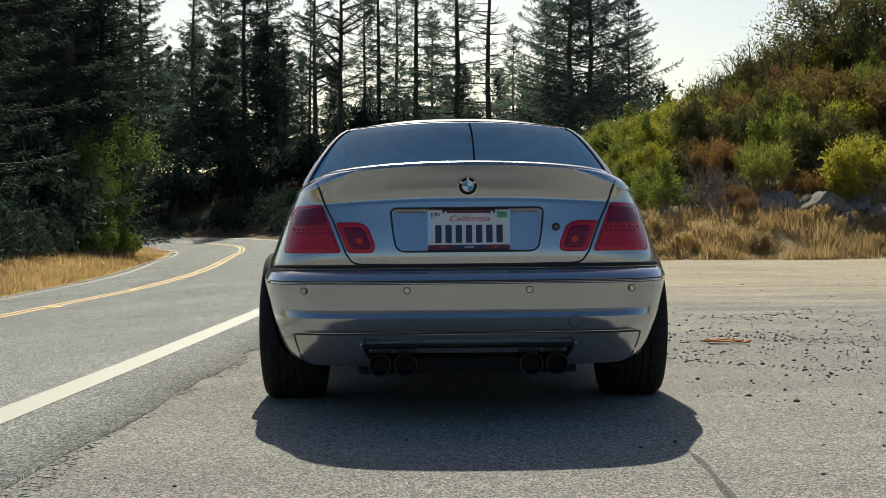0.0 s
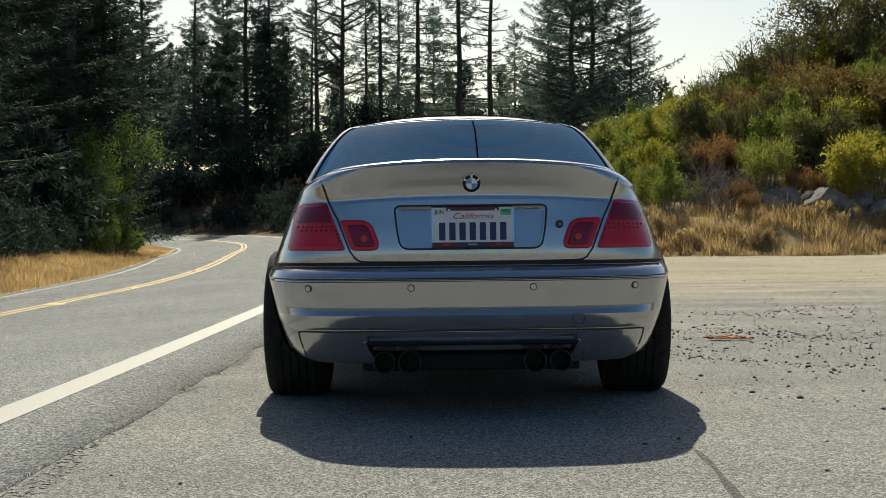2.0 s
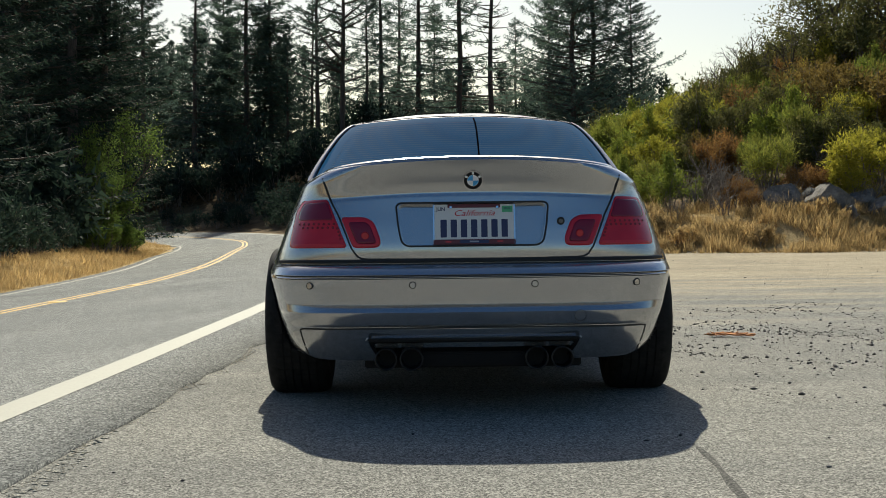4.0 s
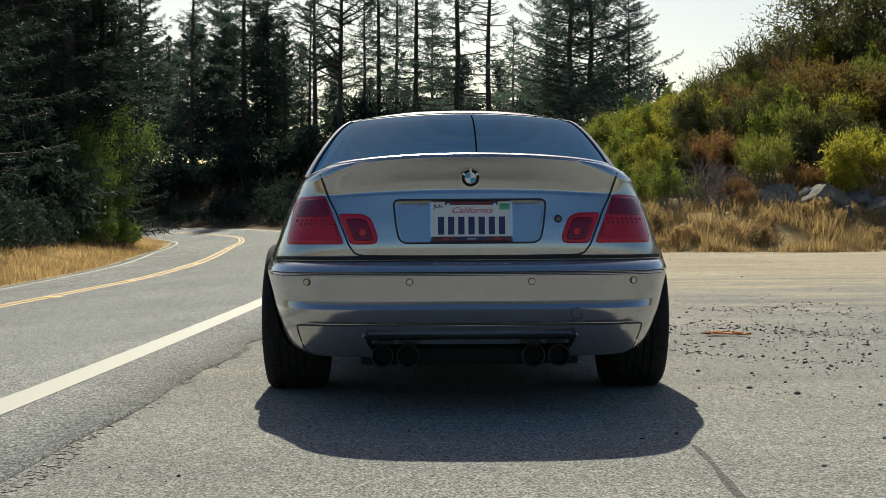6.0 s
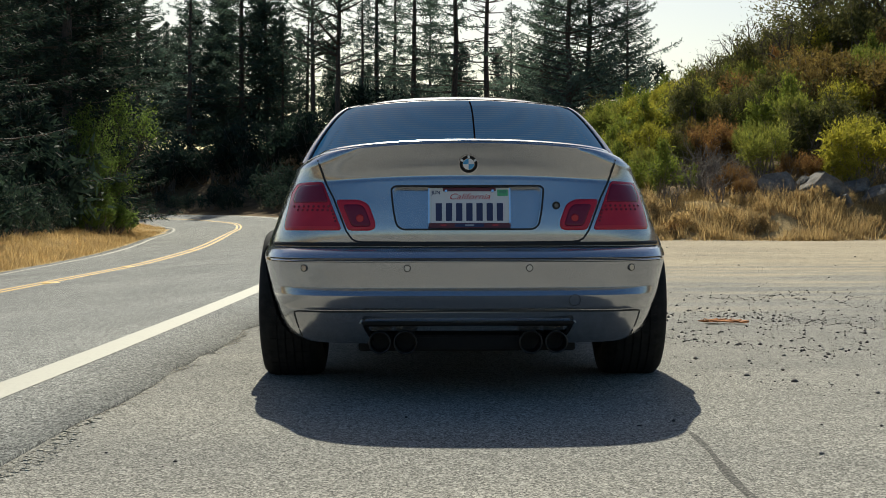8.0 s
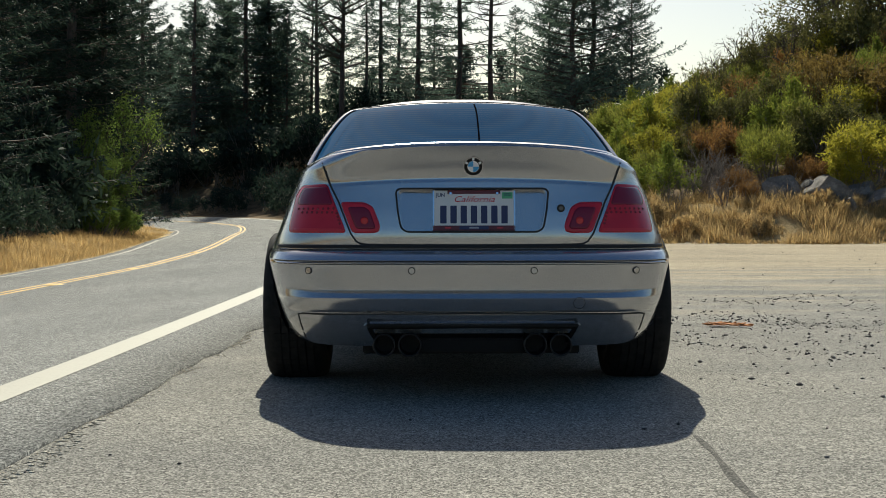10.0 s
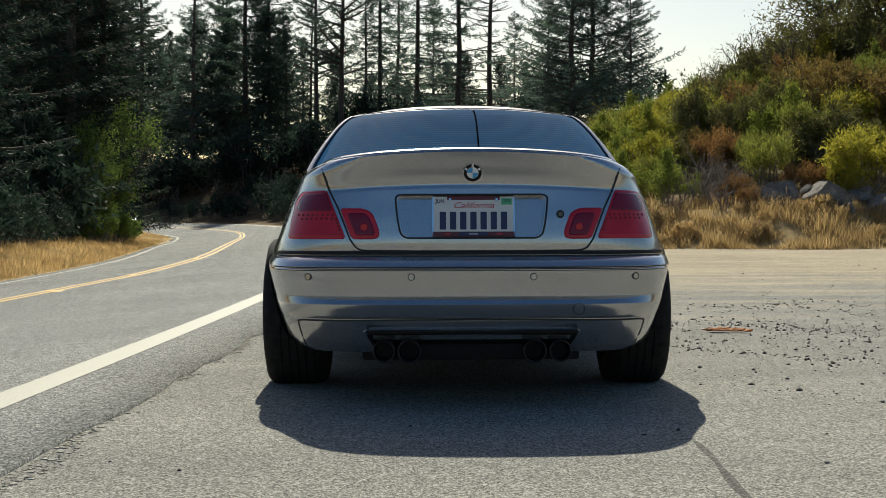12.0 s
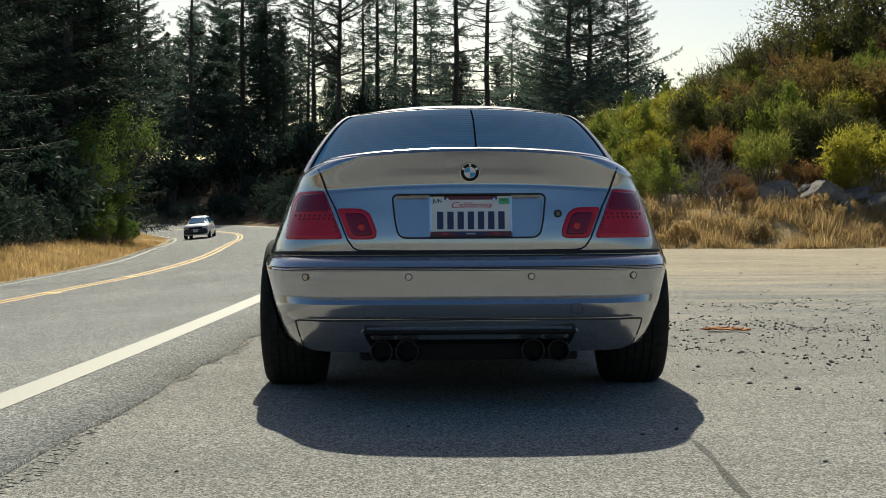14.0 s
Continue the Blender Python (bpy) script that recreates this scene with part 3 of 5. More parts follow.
    for k in range(118, 180, 2):
        w = ROAD[k] - NORM[k] * (float(left_of(ROAD[k, 1])) + 3.0 + 0.9 * rng.rand())
        sp.append((float(w[0]), float(w[1]), rng.rand() * 360, 0.3 + 0.25 * rng.rand()))
    for k in range(205, 322, 4):
        w = ROAD[k] + NORM[k] * (HALF + 3.6 + 2.2 * rng.rand())
        sp.append((float(w[0]), float(w[1]), rng.rand() * 360, 0.4 + 0.3 * rng.rand()))
    for px, d in ((470, 112), (500, 110), (530, 108), (560, 110), (590, 112), (450, 116), (515, 114), (610, 116), (640, 118)):
        sp.append((*at_view(px, d), rng.rand() * 360, 0.6 + 0.3 * rng.rand()))
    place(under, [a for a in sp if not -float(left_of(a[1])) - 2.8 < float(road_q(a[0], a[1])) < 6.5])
    # lighter saplings and bushes at the inside edge of the bend
    sap = broadleaf(31, 9, "young_tree", "light green young deciduous tree at the forest edge", LEAF_T, 3, 0.19, 105, 3, 0.55, 0.34, up=0.35)
    place(sap, [(*at_view(190, 67), 180, 0.7), (*at_view(165, 64), 130, 0.6), (*at_view(150, 60), 220, 0.4)])
    low = shrub(33, 1.8, 2.6, "rounded green bush beside the road bend", LEAF_T, 0.16, 3000)
    place(low, [(*at_view(226, 70), 0, 0.62), (*at_view(208, 65), 60, 0.85), (*at_view(170, 58), 130, 0.8), (*at_view(190, 62), 300, 1.0)])


def hillside():
    rng = np.random.RandomState(5)
    kinds = [shrub(41, 2.6, 2.5, "plumed green coyote brush on the dry bank", LEAF_S, 0.125, 5600, 0.5),
             shrub(42, 2.3, 2.8, "bright green bush on the dry bank", LEAF_G, 0.11, 5800, 0.25),
             shrub(43, 2.3, 2.6, "yellow-green bush in full sun on the bank", LEAF_Y, 0.115, 5400, 0.1),
             shrub(44, 2.4, 3.0, "dull dark green scrub bush on the bank", LEAF_D, 0.13, 4600, 0.1),
             shrub(45, 1.5, 1.9, "rusty brown dried bush on the bank", LEAF_B, 0.085, 4000, 0.2),
             broadleaf(46, 1.8, "dry_brush", "tangle of grey leafless twigs on the bank", LEAF_B, 7, 0.1, 0, 2, 0.8, 0.3, TWIG, "brush on the bank", "shrub"),
             shrub(49, 2.0, 2.9, "olive-brown dry scrub on the bank", LEAF_O, 0.125, 4200, 0.15)]
    spots = [[] for _ in kinds]
    # bushes that can be told apart: sight line, distance, kind, size
    for px, d, k, s in ((1180, 37.5, 1, 0.72), (1130, 38, 0, 0.42), (1100, 41, 1, 0.6), (1148, 40.5, 0, 0.62), (1352, 38.6, 0, 0.92), (1325, 40.5, 0, 0.6), (1425, 41, 0, 0.9), (1400, 40, 3, 0.6), (1520, 37.5, 2, 0.98), (1550, 38.5, 2, 0.86), (1500, 37, 2, 0.55),
                        (1262, 41.5, 4, 1.1), (1290, 42, 4, 0.9), (1300, 36.6, 4, 0.62), (1318, 35.6, 4, 0.45), (1405, 37.4, 4, 0.7), (1440, 38, 4, 0.6), (1478, 40, 3, 0.9), (1470, 38.4, 4, 0.5),
                        (1215, 37.2, 5, 0.7), (1240, 36.6, 5, 0.75), (1265, 37.2, 5, 0.9), (1290, 37.8, 5, 0.8), (1225, 39, 5, 0.9), (1250, 39.4, 5, 0.9), (1190, 35.6, 5, 0.5), (1330, 36.4, 5, 0.55), (1280, 35.6, 5, 0.6), (1400, 36.6, 5, 0.5), (1530, 36.4, 5, 0.5),
                        (1230, 43, 6, 0.75), (1200, 42, 3, 0.62), (1310, 44, 3, 0.85), (1375, 44, 3, 0.95), (1345, 46, 1, 0.8), (1060, 46, 1, 0.55), (1030, 47, 0, 0.5), (1085, 44, 3, 0.5), (1560, 43, 6, 1.1), (1500, 44, 6, 1.1), (1455, 46, 6, 1.0)):
        spots[k].append((*at_view(px, d), rng.rand() * 360, s))
    # the rest of the cover: fresh green low on the slope, brown and dull towards the top
    for _ in range(125):
        d = 42 + 24 * rng.rand()
        px = 965 + 720 * rng.rand()
        x, y = at_view(px, d)
        if float(terrain(x, y)) < 0.8:
            continue
        high = px > 1330 and d > 46
        k = rng.choice(7, p=[0.06, 0.06, 0.1, 0.3, 0.12, 0.1, 0.26] if high else [0.22, 0.26, 0.38, 0.07, 0.02, 0.02, 0.03] if px < 1240 else [0.2, 0.17, 0.2, 0.2, 0.07, 0.05, 0.11])
        spots[k].append((x, y, rng.rand() * 360, (0.75 if high else 0.55) + 0.45 * rng.rand()))
    for p, sp in zip(kinds, spots):
        place(p, sp)
    tuft = shrub(47, 0.55, 1.1, "tuft of dry tan grass at the foot of the bank", STRAW, 0.11, 2200, 0.6, "grass_tuft", "dry tufts on the bank")
    weed = shrub(48, 0.8, 1.2, "clump of dried brown weeds at the foot of the bank", LEAF_B, 0.07, 2200, 0.4, "dry_weed", "dry tufts on the bank")
    sp = [[], []]
    for _ in range(30):
        px, d = 1120 + 520 * rng.rand(), 33.6 + 3.6 * rng.rand() ** 1.3
        sp[int(rng.rand() < 0.3)].append((*at_view(px, d), rng.rand() * 360, 0.35 + 0.45 * rng.rand()))
    place(tuft, sp[0])
    place(weed, sp[1])
    oak = broadleaf(51, 6.5, "oak_tree", "sparse dark oak on top of the bank", LEAF_D, 2, 0.14, 52, 3, 0.75, 0.35, up=0.1)
    place(oak, [(*at_view(1448, 58), 0, 1.15), (*at_view(1515, 52), 120, 1.1), (*at_view(1560, 55), 300, 1.2), (*at_view(1320, 62), 70, 0.42), (*at_view(1610, 48), 200, 1.1)])
    twiggy = broadleaf(52, 5, "dead_bush", "bare grey branches standing above the brush", LEAF_D, 3, 0.1, 3, 3, 0.7, 0.3, BARK, "", "shrub")
    place(twiggy, [(*at_view(1250, 56), 0, 0.75), (*at_view(1320, 58), 60, 0.9), (*at_view(1405, 50), 100, 0.8)])


def grass_patch(name, label, spots, height, seed, blade=0.02):
    """Dry grass: thousands of bent blades, one object."""
    rng = np.random.RandomState(seed)
    x, y = spots[:, 0], spots[:, 1]
    z = terrain(x, y)
    n = len(x)
    h = height * (0.35 + 0.9 * rng.rand(n) ** 2) * (0.75 + 0.55 * bumps(x, y, 1.7, 2.0) + 0.35 * bumps(x, y, 4.1, 0.7))
    h = np.maximum(h, 0.06)
    a = rng.rand(n) * 6.28
    lean = 0.35 + 0.9 * rng.rand(n)
    d = np.stack([np.cos(a), np.sin(a), 0 * a], 1)
    s = np.stack([-np.sin(a), np.cos(a), 0 * a], 1) * (blade * (0.6 + 0.8 * rng.rand(n)))[:, None]
    b = np.stack([x, y, z - 0.02], 1)
    m = b + d * (h * lean * 0.35)[:, None] + np.stack([0 * h, 0 * h, h * 0.6], 1)
    t = b + d * (h * lean)[:, None] + np.stack([0 * h, 0 * h, h], 1)
    v = np.stack([b - s, b + s, t], 1).reshape(-1, 3)
    f = np.arange(3 * n).reshape(-1, 3)
    ob = big_mesh(name, v, f, STRAW)
    tagged(ob, label, "grass", kind="stuff")


def grasses():
    rng = np.random.RandomState(8)
    # the verge along the inside of the bend
    n = 80000
    k = rng.randint(66, 280, n)
    k = np.where(rng.rand(n) < 0.75, rng.randint(85, 200, n), k)
    off = -(left_of(ROAD[k, 1]) + 0.6 + rng.rand(n) ** 1.2 * 2.7)
    p = ROAD[k] + NORM[k] * off[:, None] + rng.randn(n, 2) * 0.25
    p = p[road_q(p[:, 0], p[:, 1]) < -left_of(p[:, 1]) - 0.55]
    grass_patch("verge_grass", "pale dry grass on the road verge", p, 0.28, 1, 0.008)
    # along the foot of the bank
    n = 170000
    x = rng.rand(n) * 34 - 2
    y = 33.0 + 0.9 * bumps(x, 0 * x, 0.5) + rng.rand(n) ** 1.3 * 5 + 0.15 * rng.randn(n)
    p = np.stack([x, y], 1)
    clump = bumps(x, y, 2.2, 3.0) + 0.7 * bumps(x, y, 6, 1.0)
    p = p[(clump > -0.5 + 0.16 * (y - 33)) & (road_q(x, y) > HALF + 1)]
    grass_patch("bank_grass", "dry straw-coloured grass along the foot of the bank", p, 0.42, 2, 0.008)


def boulder(seed, sx, sy, sz, x, y, sink=0.25):
    rng = np.random.RandomState(seed)
    bm = bmesh.new()
    bmesh.ops.create_icosphere(bm, subdivisions=4, radius=1)
    cuts = [Vector(rng.randn(3)).normalized() for _ in range(14)]
    for v in bm.verts:
        for c in cuts:
            dd = v.co.dot(c) - 0.5
            if dd > 0:
                v.co -= c * dd * 0.97
        v.co *= 1 + 0.09 * noise.noise(v.co * 2.3 + Vector((seed, 0, 0))) + 0.04 * noise.noise(v.co * 7)
        v.co = Vector((v.co.x * sx, v.co.y * sy, v.co.z * sz))
    me = bpy.data.meshes.new("boulder")
    bm.to_mesh(me)
    bm.free()
    me.materials.append(ROCK)
    ob = tagged(new("boulder", me), "angular grey boulder half buried in the bank", "rock", "boulders in the bank")
    ob.matrix_basis = pose(x, y, float(terrain(x, y)) + sz * (0.5 - sink), 0, 0, rng.rand() * 360)


def boulders():
    for k, (px, d, sx, sy, sz) in enumerate(((1382, 35.8, 0.95, 0.8, 0.62), (1462, 35.6, 1.1, 0.85, 0.62), (1497, 35.0, 0.5, 0.45, 0.36), (1562, 35.6, 0.7, 0.6, 0.5), (1425, 36.4, 0.6, 0.6, 0.5), (1520, 36.4, 0.7, 0.6, 0.5), (1355, 36.2, 0.45, 0.4, 0.4))):
        boulder(60 + k, sx, sy, sz, *at_view(px, d))


def grit():
    """Loose dark stones on the pull-off."""
    rng = np.random.RandomState(4)
    bv = np.array([(1, 0, 0), (-1, 0, 0), (0, 1, 0), (0, -1, 0), (0, 0, 1), (0, 0, -1)], float)
    bf = np.array([(0, 2, 4), (2, 1, 4), (1, 3, 4), (3, 0, 4), (2, 0, 5), (1, 2, 5), (3, 1, 5), (0, 3, 5)])
    turn = rng.rand(40) * 6.28
    n1, n2, n3 = 12500, 5600, 3600
    x = np.concatenate([rng.normal(3.5, 1.7, n1), rng.rand(n2) * 6 + 1.2, rng.rand(n3) * 16 - 1.5])
    y = np.concatenate([rng.normal(8.9, 1.5, n1), rng.rand(n2) * 9 + 3, rng.rand(n3) * 24 + 3])
    s = np.concatenate([0.0025 + 0.0095 * rng.rand(n1) ** 6, 0.0026 + 0.010 * rng.rand(n2) ** 8, 0.0026 + 0.010 * rng.rand(n3) ** 8])
    x = x + 0.5 * bumps(x, y, 1.3, 2.0)
    keep = (x > -1.2) & ((bumps(x, y, 1.1, 5.0) + 0.8 * bumps(x, y, 3.3, 1.0) + 0.6 * rng.randn(len(x))) > -0.1) & ~((np.abs(x - 0.1) < 0.95) & (y > 4.6) & (y < 10.6)) & (y > 2)
    x, y, s = x[keep], y[keep], s[keep]
    V = bv[None] * (0.55 + 0.75 * rng.rand(len(x), len(bv), 1)) * s[:, None, None] * np.stack([0.8 + 0.7 * rng.rand(len(x)), 0.8 + 0.7 * rng.rand(len(x)), 0.65 + 0.4 * rng.rand(len(x))], 1)[:, None]
    V = V + np.stack([x, y, terrain(x, y) + s * 0.35], 1)[:, None]
    F = bf[None] + (np.arange(len(x)) * len(bv))[:, None, None]
    tagged(big_mesh("loose_gravel", V.reshape(-1, 3), F.reshape(-1, 3), PEBBLE), "loose dark stones scattered over the pull-off", "gravel", kind="stuff")
    # a strip of broken seal along the edge of the carriageway
    n = 5200
    k = rng.rand(n) * 18 - 0.5
    edge = np.interp(k, ROAD[:, 1], ROAD[:, 0]) + HALF + 0.57 + 0.03 * np.sin(k * 2.1) + 0.02 * np.sin(k * 5.3)
    x = edge + rng.randn(n) * 0.028
    keep = bumps(k, 0 * k, 1.9, 0.4) + 0.6 * bumps(k, 0 * k, 5.0, 1.4) > -0.35
    x, k = x[keep], k[keep]
    n = len(k)
    V = bv[None] * (0.6 + 0.6 * rng.rand(n, len(bv), 1)) * (0.0022 + 0.0075 * rng.rand(n) ** 3)[:, None, None] * (1.5, 1.5, 0.3)
    V = V + np.stack([x, k, terrain(x, k) + 0.001], 1)[:, None]
    F = bf[None] + (np.arange(n) * len(bv))[:, None, None]
    tagged(big_mesh("seal_crumbs", V.reshape(-1, 3), F.reshape(-1, 3), CRUMB), "crumbled pale seal along the edge of the carriageway", "gravel", kind="stuff")


def oil_streak():
    """A narrow dark line across the pull-off."""
    s = np.linspace(0, 1, 40)
    y = 4.2 - 1.4 * s
    x = 0.791 - 0.042 * s + 0.006 * np.sin(9 * s)
    w = 0.008 + 0.011 * s + 0.003 * np.sin(17 * s)
    rows = [np.stack([x + w * u, y, terrain(x + w * u, y) + 0.004 - 0.003 * abs(u)], 1) for u in (-1, 0, 1)]
    v = np.stack(rows, 1)
    tagged(big_mesh("oil_streak", v.reshape(-1, 3), grid_faces(40, 3, True), DARK_STONE), "dark streak on the grey gravel", "stain", kind="structure")


def fallen_twig():
    root = thing("fir_twig", "rust-brown dead fir twig lying on the gravel", "twig")
    rng = np.random.RandomState(2)
    pieces = []
    s = np.linspace(0, 1, 8)
    main = np.stack([-0.17 + 0.36 * s, 0.03 * np.sin(4 * s), 0.012 + 0 * s], 1)
    pieces.append(tube(main, np.linspace(0.006, 0.003, 8), 5))
    for k in range(130):
        u = rng.rand() ** 1.5
        b = np.array([np.interp(u, s, main[:, a]) for a in range(3)])
        e = b + np.array([0.05 + 0.05 * rng.randn(), 0.05 * rng.randn(), 0.012 * rng.rand()])
        pieces.append(tube(np.linspace(b, e, 3), (0.004, 0.004, 0.002), 3))
    k = Mat("dead_needles", (0.28, 0.1, 0.03), 0.9)
    k.color(k.ramp(k.noise(40), [(0.3, (0.22, 0.08, 0.025)), (0.7, (0.46, 0.18, 0.055))]))
    v, f = gather(pieces)
    big_mesh("twig", v, f, k.m, root)
    root.matrix_basis = pose(1.76, 8.34, float(terrain(1.76, 8.34)), 0, 0, -6) @ Matrix.Diagonal((0.62, 0.9, 1.3, 1))


forest()
hillside()
grasses()
boulders()
grit()
oil_streak()
fallen_twig()


# ---- the silver coupe ----
def car_paint(name, base, rough=0.24, metal=0.85):
    k = Mat(name, base, rough, metal)
    fl = k.noise(900, 2)
    k.color(k.mix(0.25, base, k.ramp(fl, [(0.35, tuple(c * 0.6 for c in base)), (0.65, tuple(min(1, c * 1.4) for c in base))])))
    k.rough(k.ramp(k.noise(3.5, 5, 0.65), [(0.35, (rough - 0.04,) * 3), (0.7, (rough + 0.09,) * 3)]))
    k.b.inputs["Coat Weight"].default_value = 0.6
    k.b.inputs["Coat Roughness"].default_value = 0.06
    return k.m


PAINT = car_paint("silver_grey_metallic", (0.44, 0.445, 0.465), 0.18)
SHADOWLINE = Mat("panel_gap_and_edge_shade", (0.012, 0.012, 0.013), 0.7).m
BLACK = Mat("black_plastic", (0.008, 0.008, 0.0085), 0.55, 0.0, 0.2)
BLACK.rough(BLACK.ramp(BLACK.noise(40), [(0.3, (0.45,) * 3), (0.7, (0.65,) * 3)]))
BLACK = BLACK.m
RUBBER = Mat("tyre_rubber", (0.02, 0.02, 0.021), 0.85, 0.0, 0.25)
RUBBER.color(RUBBER.ramp(RUBBER.noise(25, 5), [(0.35, (0.009, 0.009, 0.009)), (0.75, (0.024, 0.023, 0.022))]))
RUBBER = RUBBER.m
ALLOY = Mat("dark_alloy", (0.12, 0.12, 0.125), 0.35, 0.9).m
CHROME = Mat("chrome", (0.7, 0.7, 0.72), 0.1, 1.0).m
PIPE = Mat("sooty_steel", (0.03, 0.03, 0.03), 0.45, 0.7)
PIPE.color(PIPE.ramp(PIPE.noise(30), [(0.3, (0.012, 0.011, 0.01)), (0.7, (0.05, 0.047, 0.045))]))
PIPE = PIPE.m
# Blue sky sheen painted as base colour; mirror reflection is almost off.
GLASS = Mat("tinted_glass_sky_sheen", (0.025, 0.1, 0.21), 0.012, 0.0, 0.02)
GLASS = GLASS.m
LENS_R = Mat("red_lamp_lens", (0.34, 0.012, 0.02), 0.1, 0.0, 0.35)
LENS_R.b.inputs["Coat Weight"].default_value = 0.15
LENS_R.b.inputs["Coat Roughness"].default_value = 0.03
LENS_R.color(LENS_R.ramp(LENS_R.noise(6, 2), [(0.35, (0.42, 0.012, 0.03)), (0.7, (0.6, 0.022, 0.045))]))
LENS_R = LENS_R.m
LENS_D = Mat("dark_red_reflector", (0.17, 0.008, 0.03), 0.15, 0.0, 0.4).m
LENS_P = Mat("pale_red_lens", (0.55, 0.03, 0.045), 0.15, 0.0, 0.35).m
PLATE_W = Mat("plate_white", (0.66, 0.66, 0.66), 0.45).m
PLATE_B = Mat("plate_navy", (0.02, 0.03, 0.1), 0.5).m
PLATE_R = Mat("plate_red", (0.5, 0.03, 0.04), 0.5).m
PLATE_G = Mat("sticker_green", (0.1, 0.42, 0.2), 0.5).m
DARKRED = Mat("plate_frame_maroon", (0.12, 0.02, 0.03), 0.4).m
BADGE_B = Mat("badge_blue", (0.05, 0.32, 0.62), 0.3).m
BADGE_W = Mat("badge_white", (0.75, 0.75, 0.75), 0.3).m

SIDE_Z = [0.22, 0.26, 0.30, 0.45, 0.56, 0.60, 0.645, 0.70, 0.79, 0.84, 0.87, 0.895, 0.915, 0.928, 0.935]
SIDE_W = [0.755, 0.778, 0.80, 0.818, 0.82, 0.812, 0.797, 0.780, 0.749, 0.726, 0.710, 0.700, 0.672, 0.638, 0.60]
REAR_Z = [0.22, 0.50, 0.572, 0.582, 0.60, 0.66, 0.72, 0.77, 0.812, 0.819, 0.826, 0.845, 0.875, 0.905, 0.925, 0.935]
REAR_Y = [-0.22, -0.25, -0.28, -0.893, -0.900, -0.896, -0.886, -0.874, -0.865, -0.861, -0.860, -0.866, -0.880, -0.893, -0.902, -0.897]
NOSE_Z = [0.22, 0.30, 0.45, 0.60, 0.75, 0.935]
NOSE_Y = [3.30, 3.48, 3.52, 3.50, 3.40, 3.25]
POW = 7.5


def crown(x, zr):
    return 0.052 * np.maximum(0, 1 - (np.abs(x) / 0.66) ** 2.2) * smoothstep(0.66, 0.935, zr)


def half_width(zr):
    return np.interp(zr, SIDE_Z, SIDE_W)


def rear_y(x, z):
    """Depth of the tail's surface at a place of the rear view."""
    zr = z
    for _ in range(12):
        zr = z - crown(x, zr)
    w = half_width(zr)
    L = 1.275 - np.interp(zr, REAR_Z, REAR_Y)
    u = np.clip(np.abs(x) / w, 0, 0.9995)
    yy = (1 - u ** POW) ** (1 / POW)
    return 1.275 - L * yy + 0.05 * u ** 2 * yy ** 8


BUMP_Z = [0.215, 0.235, 0.27, 0.31, 0.343, 0.351, 0.36, 0.385, 0.404, 0.4065, 0.408, 0.421, 0.433, 0.4355, 0.437, 0.445, 0.5, 0.53, 0.537, 0.541, 0.548, 0.562, 0.576, 0.586, 0.592]
BUMP_Y = [-0.815, -0.842, -0.880, -0.912, -0.930, -0.930, -0.942, -0.954, -0.960, -0.9605, -0.9605, -0.960, -0.960, -0.960, -0.960, -0.960, -0.968, -0.972, -0.972, -0.966, -0.968, -0.958, -0.942, -0.918, -0.885]
BUMP_W = [0.715, 0.745, 0.766, 0.779, 0.788, 0.7904, 0.7928, 0.800, 0.8048, 0.8054, 0.8058, 0.8087, 0.8113, 0.8119, 0.8122, 0.814, 0.826, 0.833, 0.834, 0.8347, 0.8357, 0.8328, 0.829, 0.8184, 0.812]


def bumper_y(x, z):
    """Depth of the bumper's surface, with the channel pressed along its middle."""
    w, y0 = np.interp(z, BUMP_Z, BUMP_W), np.interp(z, BUMP_Z, BUMP_Y)
    u = np.clip(np.abs(x) / w, 0, 0.9995)
    channel = np.interp(z, [0.4065, 0.433, 0.437], [0.0, 0.014, 0.0]) * (1 - smoothstep(0.705, 0.728, np.abs(x)))
    return 1.275 - (1.275 - y0) * (1 - u ** POW) ** (1 / POW) + 0.05 * u ** 2 + channel


def contour(w, y0, y1, n, power=POW, bow=0.05):
    """Half plan outline from the tail's middle round the side to the nose."""
    # evenly spaced along tail, flank and nose
    e = n // 4
    tail = np.arcsin(np.linspace(0, 0.5 ** (1 / power), e) ** (power / 2))
    v = np.linspace(0.5 ** (1 / power), -0.5 ** (1 / power), n - 2 * e + 2)[1:-1]
    flank = np.arccos(np.sign(v) * np.abs(v) ** (power / 2))
    th = np.concatenate([tail, flank, np.pi - tail[::-1]])
    x = w * np.abs(np.sin(th)) ** (2 / power)
    yy = -np.sign(np.cos(th)) * np.abs(np.cos(th)) ** (2 / power)
    mid = 1.275 if y1 > 3 else (y0 + y1) / 2
    L = np.where(yy < 0, mid - y0, y1 - mid)
    y = mid + L * yy
    y = np.where(yy < 0, y + bow * (x / w) ** 2 * np.clip(-yy, 0, 1) ** 8, y - 2.5 * bow * (x / w) ** 2 * np.clip(yy, 0, 1) ** 8)
    return x, y


def full_ring(xs, ys):
    """Right half then mirrored left half, closed."""
    return np.concatenate([xs, -xs[-2:0:-1]]), np.concatenate([ys, ys[-2:0:-1]])


RECESS = [(-0.288, 0.806), (-0.274, 0.817), (0.274, 0.817), (0.288, 0.806), (0.28, 0.725), (0.268, 0.668), (0.246, 0.653), (-0.246, 0.653), (-0.268, 0.668), (-0.28, 0.725)]
WHEELS = ((0.0, 0.335), (2.73, 0.33))


